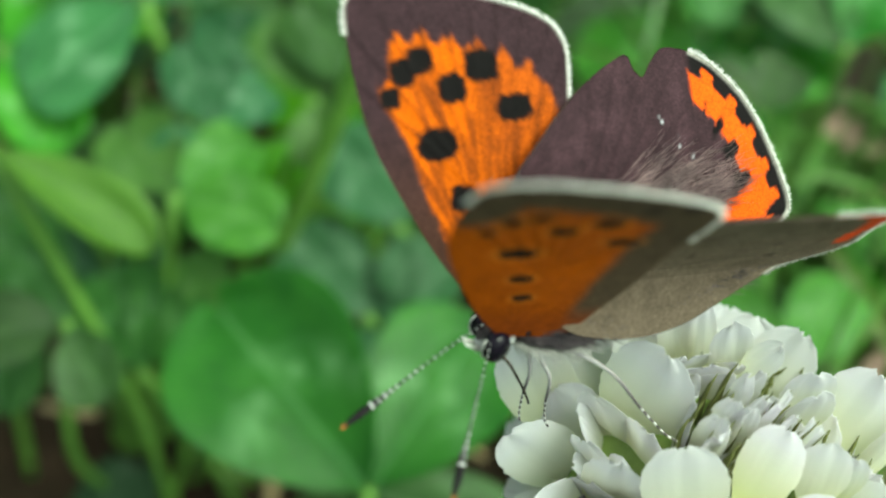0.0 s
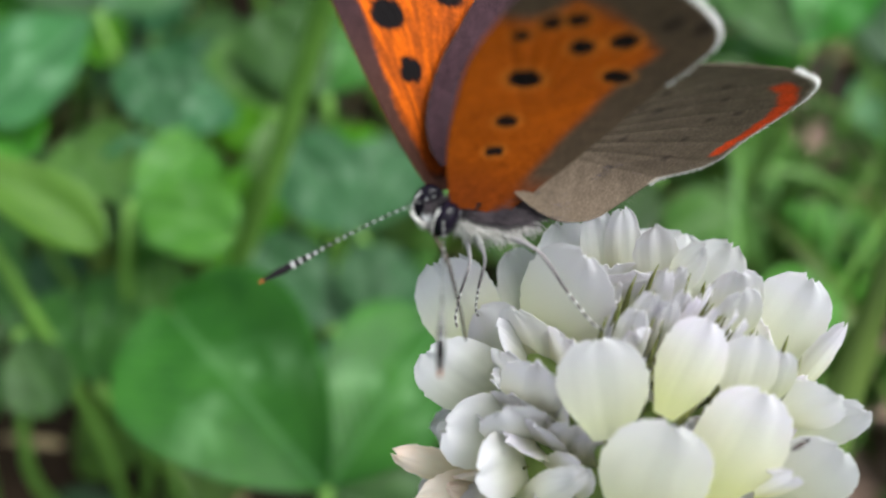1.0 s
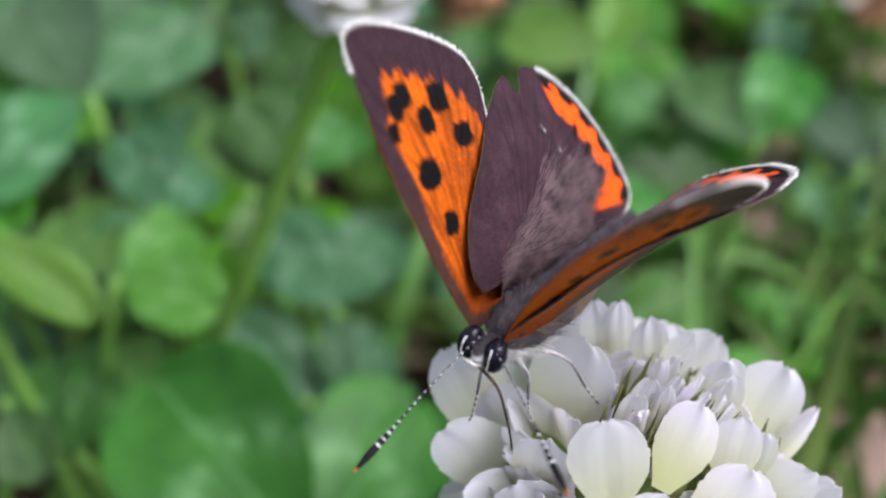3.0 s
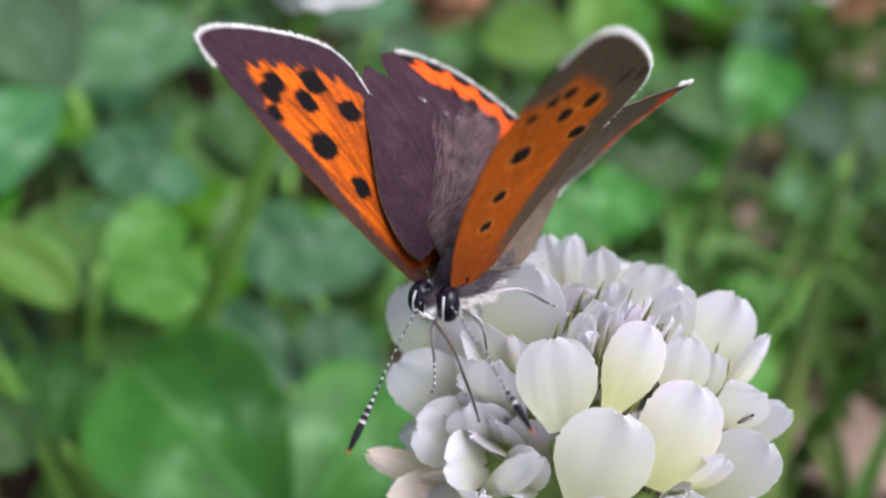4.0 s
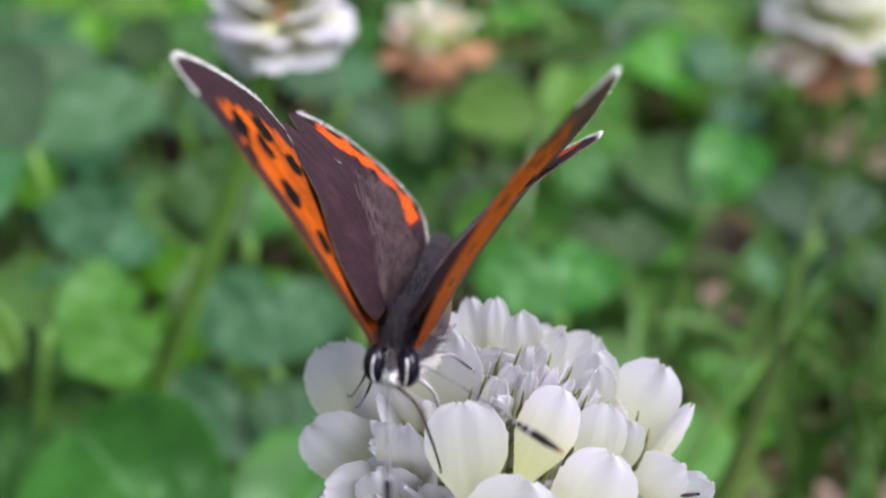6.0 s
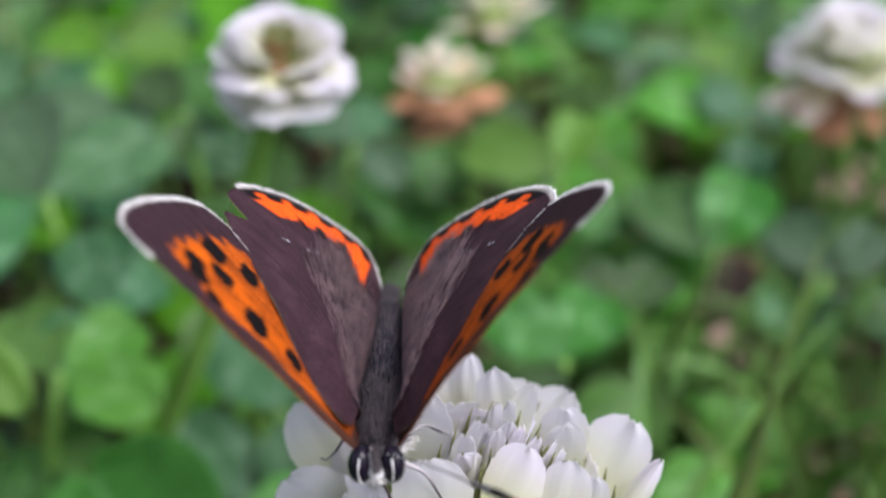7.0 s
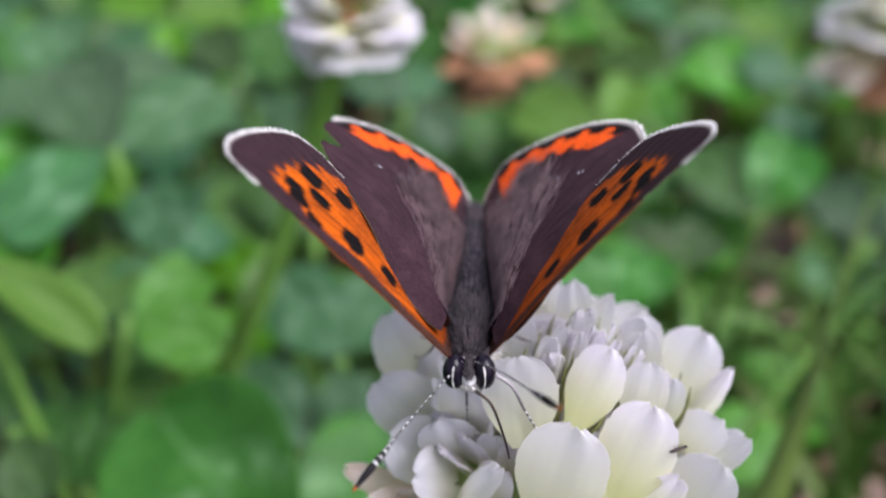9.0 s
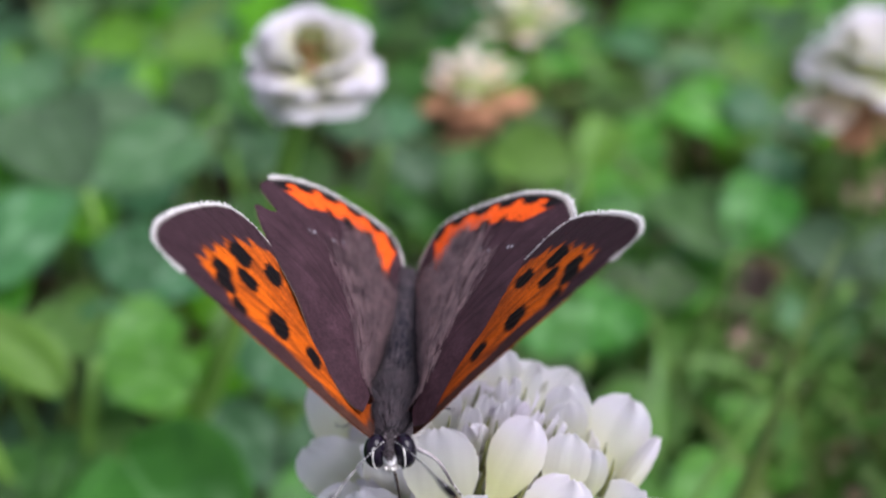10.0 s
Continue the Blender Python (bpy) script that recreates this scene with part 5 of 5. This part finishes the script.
def butterfly():
    b = new("butterfly")
    tagged(b, "orange and dark brown butterfly sitting on a white clover flower", "butterfly")
    bits = {"body": b}
    body_part("thorax", b, THORAX, (0.02, 0.017, 0.02), (0.5, 0.47, 0.45), 0, "dark furry thorax, pale beneath")
    bits["abdomen"] = body_part("abdomen", b, ABDOMEN, (0.016, 0.016, 0.024), (0.45, 0.42, 0.4), 5.6, "dark slate abdomen")
    head = body_part("head", b, HEAD, (0.05, 0.042, 0.045), (0.6, 0.58, 0.6), 0, "", 0.7)
    for s in (-1, 1):
        u = np.linspace(-1, 1, 13)
        v, f = tube(np.c_[u * 0.56, 0 * u, 0 * u], 0.78 * np.sqrt(np.maximum(1 - u * u, 0.004)), 20)
        v = v * np.array((1, 0.86, 1.1))
        part("eye", mesh_from("eye", v * MM, f, EYE_BLACK), head, pose(s * 0.66 * MM, 3.66 * MM, 0.06 * MM, 0, 0, -s * 24), "glossy black compound eye")
        w = np.linspace(2.5, 7.0, 37)
        v, f = tube(np.c_[np.full(37, -s * 0.2), 0.66 * np.cos(w), 0.84 * np.sin(w)], 0.03 + 0.02 * np.sin(w * 3) ** 2, 6)
        part("eye_rim", mesh_from("eye_rim", v * MM, f, PALE_HAIR), head, pose(s * 0.66 * MM, 3.66 * MM, 0.06 * MM, 0, 0, -s * 24), "white scales round the eye")
        v, f = tube(np.array([(s * 0.2, 3.8, -0.5), (s * 0.2, 4.3, -0.5), (s * 0.15, 4.75, -0.2), (s * 0.12, 5.0, 0.1)]), [0.1, 0.11, 0.08, 0.02], 8)
        part("palp", mesh_from("palp", v * MM, f, PALE_HAIR), head)
    fur("thorax_hair", b, THORAX, 1700, 0, 180, 1.25, BODY_HAIR, 3, 1.1, "dark brown hair")
    fur("breast_hair", b, THORAX, 700, 190, 350, 0.8, PALE_HAIR, 4, 0.5, "whitish hair")
    fur("abdomen_hair", bits["abdomen"], ABDOMEN, 1200, 5, 175, 0.8, BODY_HAIR, 5, 2.0)
    fur("head_hair", b, HEAD, 110, 55, 125, 0.35, BODY_HAIR, 6, -0.3)
    fur("face_hair", b, HEAD, 260, 215, 325, 0.4, PALE_HAIR, 7, -0.6)
    for s, side in ((1, "R"), (-1, "L")):
        m = s < 0
        bits[side + "f"] = wing("forewing", b, FORE, fore_top, fore_under, m, HINGE_F, 84, 172, CAMBER_F, "orange forewing with black spots and brown border")
        if m:
            bits[side + "h"] = wing("hindwing", b, HIND_WHOLE, hind_top, hind_under, m, HINGE_H, 84, 168, CAMBER_H, "dark brown hindwing with an orange border band")
        else:
            bits[side + "h"] = wing("hindwing", b, HIND_TORN, hind_top, hind_under, m, HINGE_H, 100, 174, CAMBER_H, "dark brown hindwing with an orange band and a torn notch")
        # limbs lie along +y from their roots
        a = part("antenna", limb_mesh("antenna", [(0, 0, 0), (0, 2.1, 0.16), (0, 4.2, 0.13), (0, 5.7, 0.02), (0, ANTENNA, -0.1)], [0.05, 0.04, 0.038, 0.038, 0.038, 0.042, 0.06, 0.16, 0.17, 0.06], 150, (0.012, 0.01, 0.012), (0.48, 0.47, 0.48), (0.3, 0.09, 0.03)), b, None, "black and white ringed antenna with a dark club")
        a.location = (s * 0.28 * MM, 3.75 * MM, 0.62 * MM)
        bits[side + "a"] = a
        for key, root, long in LEGS:
            knee = [(0, 0, 0), (0, long * 0.33, long * 0.1), (0, long * 0.66, long * 0.02), (0, long * 0.9, -long * 0.02), (0, long, 0)]
            l = part("leg", limb_mesh("leg", knee, [0.14, 0.12, 0.085, 0.08, 0.06, 0.05, 0.05], 0, (0.06, 0.05, 0.057), (0.34, 0.31, 0.33), None, True), b)
            l.location = (s * root[0] * MM, root[1] * MM, root[2] * MM)
            bits[side + key] = l
    pr = part("proboscis", limb_mesh("proboscis", [(0, 0, 0), (0.0, 1.6, 0.5), (0, 3.4, 0.35), (0, 4.6, 0.15), (0, PROBOSCIS, 0)], [0.09, 0.08, 0.07, 0.06, 0.05], 0, (0.03, 0.022, 0.02), (0.08, 0.06, 0.05)), b, None, "dark slender proboscis")
    pr.location = (0, 4.1 * MM, -0.5 * MM)
    bits["p"] = pr
    return bits


def thrips():
    """A tiny dark insect, its body along x, that crawls over the florets."""
    b = new("small_insect")
    tagged(b, "tiny dark brown insect crawling on a white petal", "insect")
    u = np.linspace(-1, 1, 15)
    v, f = tube(np.c_[u * 0.42, 0 * u, 0.02 * u * u], 0.1 * np.sqrt(np.maximum(1 - u * u, 0.02)) * (1 - 0.25 * u), 10, 0.8)
    part("abdomen", mesh_from("abdomen", v * MM, f, INSECT_BROWN), b)
    v, f = tube(np.c_[0.4 + 0.1 * u, 0 * u, 0.03 + 0 * u], 0.085 * np.sqrt(np.maximum(1 - u * u, 0.02)), 10)
    part("head", mesh_from("head", v * MM, f, EYE_BLACK), b)
    for s in (-1, 1):
        for k in (-0.1, 0.08, 0.24):
            v, f = tube(np.array([(k, s * 0.06, 0.0), (k + 0.04, s * 0.16, 0.04), (k + 0.08, s * 0.22, -0.09)]), [0.018, 0.014, 0.01], 5)
            part("leg", mesh_from("leg", v * MM, f, INSECT_BROWN), b)
    return b


INSECT_BROWN = plain_material("insect_brown", (0.012, 0.007, 0.006), (0.05, 0.025, 0.02), 6000, 0.35, 0.5, 0.1, 0.00002)

# ---------- what moves ----------
BODY_ROWS = [
    (0.0, 0.00505, 0.02865, 0.08629, 108.9, 9.5, 1.5),
    (0.5, 0.00605, 0.02973, 0.08515, 113.3, 17.0, 6.7),
    (1.0, 0.00619, 0.03023, 0.08520, 121.0, 24.3, 3.5),
    (1.5, 0.00642, 0.03010, 0.08491, 117.8, 21.6, 7.7),
    (2.0, 0.00589, 0.02915, 0.08574, 119.3, 23.9, 6.1),
    (2.2, 0.00599, 0.02867, 0.08601, 125.5, 24.8, 7.8),
    (3.3, 0.00641, 0.02799, 0.08538, 140.6, 15.4, -0.9),
    (3.5, 0.00629, 0.02741, 0.08511, 140.5, 16.3, 1.5),
    (4.0, 0.00610, 0.02716, 0.08512, 149.2, 17.9, 7.8),
    (4.5, 0.00678, 0.02723, 0.08467, 143.2, 9.6, 6.9),
    (5.0, 0.00672, 0.02689, 0.08480, 149.6, 13.5, 6.1),
    (5.5, 0.00673, 0.02645, 0.08526, 157.1, 19.4, 3.4),
    (6.0, 0.00724, 0.02614, 0.08565, 167.7, 23.9, 1.9),
    (7.5, 0.00754, 0.02464, 0.08532, 178.3, 12.3, 3.2),
    (8.0, 0.00727, 0.02480, 0.08535, 177.9, 16.4, -0.7),
    (8.5, 0.00743, 0.02499, 0.08499, 176.4, 14.1, -0.2),
    (9.0, 0.00744, 0.02477, 0.08487, 177.1, 11.3, 2.2),
    (9.5, 0.00752, 0.02438, 0.08502, 176.6, 9.5, 2.1),
    (10.0, 0.00767, 0.02457, 0.08484, 177.7, 9.9, 4.2),
]
# seconds, then lift, sweep and twist of: right forewing, left forewing, right hindwing, left hindwing
WING_ROWS = [
    (0.0, 58.7, 0.0, -2.0, 79.7, -2.0, 8.8, 57.2, -9.3, 6.9, 79.4, -6.6, 2.0),
    (0.5, 58.2, 0.7, -0.8, 76.9, -2.1, 7.8, 59.5, -10.3, 3.8, 76.6, -5.2, 2.2),
    (1.0, 57.6, -2.3, 2.1, 75.5, -5.0, 8.5, 57.3, -3.8, 1.0, 76.7, -16.0, -1.0),
    (1.5, 66.1, -5.2, -0.1, 70.6, -7.6, 5.8, 65.6, -4.2, 4.5, 70.4, -8.0, 2.0),
    (2.0, 62.0, -2.2, -0.1, 70.1, -4.1, 6.0, 60.3, -9.1, 3.7, 72.4, -13.0, -5.0),
    (2.2, 58.9, -1.8, 1.7, 69.8, -3.4, 5.1, 56.9, -9.7, -0.2, 72.4, -10.0, -1.0),
    (3.3, 70.2, -4.0, 5.3, 64.4, -9.7, 8.6, 67.6, -10.7, 2.8, 60.9, 0.7, -4.7),
    (3.5, 66.9, -1.3, 5.0, 64.8, -7.4, 7.5, 64.4, -8.4, 1.9, 64.5, -5.9, 2.6),
    (4.0, 60.3, -4.0, 2.3, 68.8, -8.3, 9.8, 58.8, -4.1, -0.1, 65.7, -8.2, 3.8),
    (4.5, 66.9, -3.5, 5.2, 73.2, -8.7, 8.0, 63.4, -5.9, 4.2, 73.1, -7.7, 2.4),
    (5.0, 63.7, -3.7, 3.6, 65.4, -9.8, 9.1, 61.5, -4.3, -1.5, 63.2, -7.3, 3.9),
    (5.5, 61.9, -3.4, 2.2, 72.6, -5.0, 7.8, 62.1, -3.5, 1.3, 71.4, -5.0, 2.9),
    (6.0, 65.5, -5.1, 5.0, 68.6, -8.1, 5.8, 63.9, -5.3, -0.2, 65.0, -3.0, 1.5),
    (7.5, 65.6, -4.0, 2.9, 63.1, -11.3, 4.4, 63.8, -5.2, -3.7, 59.5, -2.2, -3.7),
    (8.0, 62.4, -4.1, 2.3, 69.8, -8.3, 4.1, 58.9, -6.1, -4.7, 66.9, -4.9, -4.1),
    (8.5, 60.3, -6.4, 3.3, 59.0, -11.0, 4.3, 58.5, -8.2, -1.3, 53.9, -2.9, -4.9),
    (9.0, 61.9, -5.8, 3.8, 60.3, -11.9, 4.9, 59.8, -9.6, -3.1, 55.1, -3.6, -5.2),
    (9.5, 64.5, -6.7, 3.3, 57.7, -12.4, 3.8, 63.3, -8.9, -3.7, 53.9, -4.0, -4.4),
    (10.0, 67.4, -5.0, 4.2, 55.9, -14.0, 1.5, 66.0, -8.2, -3.0, 51.8, -2.8, -5.3),
]
AIM_Ra = [
    (0, 24, -6), (0.5, 13, -35), (1, -10, -33), (1.5, -13, -22), (2, -18, -28),
    (2.2, -17, -38), (3.3, -5, -42), (3.5, 7, -49), (4, -13, -49), (4.5, -17, -32),
    (5, 3, -51), (5.5, -4, -56), (6, 13, -28), (7.5, -10, 16), (8, -36, -22),
    (8.5, -35, -20), (9, -36, -19), (9.5, -31, -10), (10, -14, 12),
]
AIM_La = [
    (0, 59, -6), (0.5, 95, -38), (1, 62, -24), (1.5, 54, -7), (2, 53, -7),
    (2.2, 69, -14), (3.3, 58, -14), (3.5, 57, -14), (4, 59, -25), (4.5, 45, -9),
    (5, 64, -30), (5.5, 71, -24), (6, 68, -16), (7.5, 31, 16), (8, 26, 16),
    (8.5, 25, 17), (9, 27, 15), (9.5, 25, 15), (10, 25, 15),
]
AIM_p = [
    (0, 167, -54), (0.5, 120, -39), (1, 100, -40), (1.5, 139, -50), (2, 183, -44),
    (2.2, 136, -58), (3.3, 124, -58), (3.5, 129, -61), (4, 69, -49), (4.5, 136, -81),
    (5, 79, -56), (5.5, 172, -59), (6, 121, -59), (7.5, 179, -62), (8, 141, -63),
    (8.5, 111, -63), (9, 121, -65), (9.5, 128, -63), (10, 178, -64),
]
AIM_Rm = [
    (0, -148, -34), (0.5, -148, -34), (1, -148, -34), (1.5, -148, -34), (2, -148, -34),
    (2.2, -148, -34), (3.3, -148, -34), (3.5, -148, -34), (4, -148, -34), (4.5, -148, -34),
    (5, -148, -34), (5.5, -148, -34), (6, -148, -34), (7.5, -150, -29), (8, -158, -26),
    (8.5, -154, -27), (9, -153, -29), (9.5, -152, -29), (10, -145, -27),
]
AIM_Lm = [
    (0, 134, -22), (0.5, 103, 3), (1, 98, -5), (1.5, 93, -1), (2, 93, -1),
    (2.2, 145, -30), (3.3, 139, -35), (3.5, 164, -28), (4, 146, -17), (4.5, 156, -20),
    (5, 151, -19), (5.5, 150, -14), (6, 150, -18), (7.5, 149, -21), (8, 143, -15),
    (8.5, 147, -16), (9, 148, -19), (9.5, 151, -18), (10, 154, -21),
]
AIM_Rg = [
    (0, 99, -75), (0.5, 106, -73), (1, 113, -72), (1.5, 204, -76), (2, 151, -76),
    (2.2, 165, -76), (3.3, 242, -79), (3.5, 240, -64), (4, 257, -83), (4.5, 334, -74),
    (5, 297, -74), (5.5, 259, -75), (6, 212, -39), (7.5, 165, -62), (8, 149, -69),
    (8.5, 152, -70), (9, 171, -68), (9.5, 178, -63), (10, 178, -63),
]
AIM_Lg = [
    (0, 141, -70), (0.5, 103, -77), (1, 175, -66), (1.5, 201, -65), (2, 184, -63),
    (2.2, 177, -62), (3.3, 138, -58), (3.5, 131, -57), (4, 158, -59), (4.5, 65, -38),
    (5, 63, -40), (5.5, 153, -60), (6, 134, -55), (7.5, 87, -44), (8, 71, -40),
    (8.5, 78, -43), (9, 91, -50), (9.5, 87, -49), (10, 87, -49),
]
AIM_Rk = [
    (0, -150, -25), (0.5, -150, -25), (1, -150, -25), (1.5, -150, -25), (2, -150, -25),
    (2.2, -150, -25), (3.3, -150, -25), (3.5, -150, -25), (4, -150, -25), (4.5, -150, -25),
    (5, -150, -25), (5.5, -150, -25), (6, -150, -25), (7.5, -150, -25), (8, -150, -25),
    (8.5, -150, -25), (9, -150, -25), (9.5, -150, -25), (10, -150, -25),
]
AIM_Lk = [
    (0, -163, -19), (0.5, -160, -14), (1, -165, -9), (1.5, -165, -6), (2, -166, -3),
    (2.2, -168, -2), (3.3, -182, -9), (3.5, -187, -9), (4, -192, -4), (4.5, -181, -9),
    (5, -186, -3), (5.5, -191, 0), (6, -191, 0), (7.5, -191, 0), (8, -191, 0),
    (8.5, -191, 0), (9, -191, 0), (9.5, -191, 0), (10, -191, 0),
]


# seconds, then how far the abdomen bends up and to its right
ABDOMEN_ROWS = [(0.0, 0, 0), (0.5, 0, 0), (1.0, -6, 5), (1.5, -4, 3), (2.0, -6, 5), (2.2, -4, 3), (3.3, 0, 0), (10.0, 0, 0)]


def attitude(yaw, pitch, roll):
    return pose(0, 0, 0, 0, 0, yaw) @ pose(0, 0, 0, pitch) @ pose(0, 0, 0, 0, roll)


# seconds, then the tiny insect's place from the middle of the head, in millimetres, and its turn
INSECT_ROWS = [(0.0, 5.7, -6.25, 7.15, 20), (3.5, 5.7, -6.25, 7.15, 30), (4.0, 6.6, -5.4, 7.05, 20), (4.5, 5.45, -5.7, 7.8, -5), (5.0, 5.65, -6.0, 7.45, -20), (5.5, 8.3, -4.5, 5.85, -25), (6.2, 8.0, -4.8, 5.9, 0), (8.0, 5.6, -6.2, 7.3, 10), (8.5, 5.5, -6.2, 7.4, 12), (9.0, 5.35, -6.25, 7.45, 12), (9.5, 5.25, -6.35, 7.4, 8), (10.0, 5.2, -6.4, 7.4, 8)]


def motions(bits):
    walk(bits["insect"], [(t, Matrix.Translation(HEAD_CENTRE + Vector((x, y, z)) * 0.001) @ pose(0, 0, 0, 35, -15, a)) for t, x, y, z, a in INSECT_ROWS])
    walk(bits["body"], [(t, Matrix.Translation((x, y, z)) @ attitude(a, p, r)) for t, x, y, z, a, p, r in BODY_ROWS])
    walk(bits["abdomen"], [(t, pose(0, 0, 0, p, 0, a)) for t, p, a in ABDOMEN_ROWS])
    for key, at in (("Rf", 1), ("Lf", 4), ("Rh", 7), ("Lh", 10)):
        s = 1 if key[0] == "R" else -1
        place = Matrix.Translation(bits[key].location)
        walk(bits[key], [(row[0], place @ pose(0, 0, 0, 0, -s * row[at]) @ pose(0, 0, 0, 0, 0, s * row[at + 1]) @ pose(0, 0, 0, row[at + 2])) for row in WING_ROWS])
    for key, rows in (("Ra", AIM_Ra), ("La", AIM_La), ("p", AIM_p), ("Rm", AIM_Rm), ("Lm", AIM_Lm), ("Rg", AIM_Rg), ("Lg", AIM_Lg), ("Rk", AIM_Rk), ("Lk", AIM_Lk)):
        place = Matrix.Translation(bits[key].location)
        walk(bits[key], [(t, place @ pose(0, 0, 0, 0, 0, a) @ pose(0, 0, 0, e)) for t, a, e in rows])


insect = butterfly()
insect["insect"] = thrips()
motions(insect)
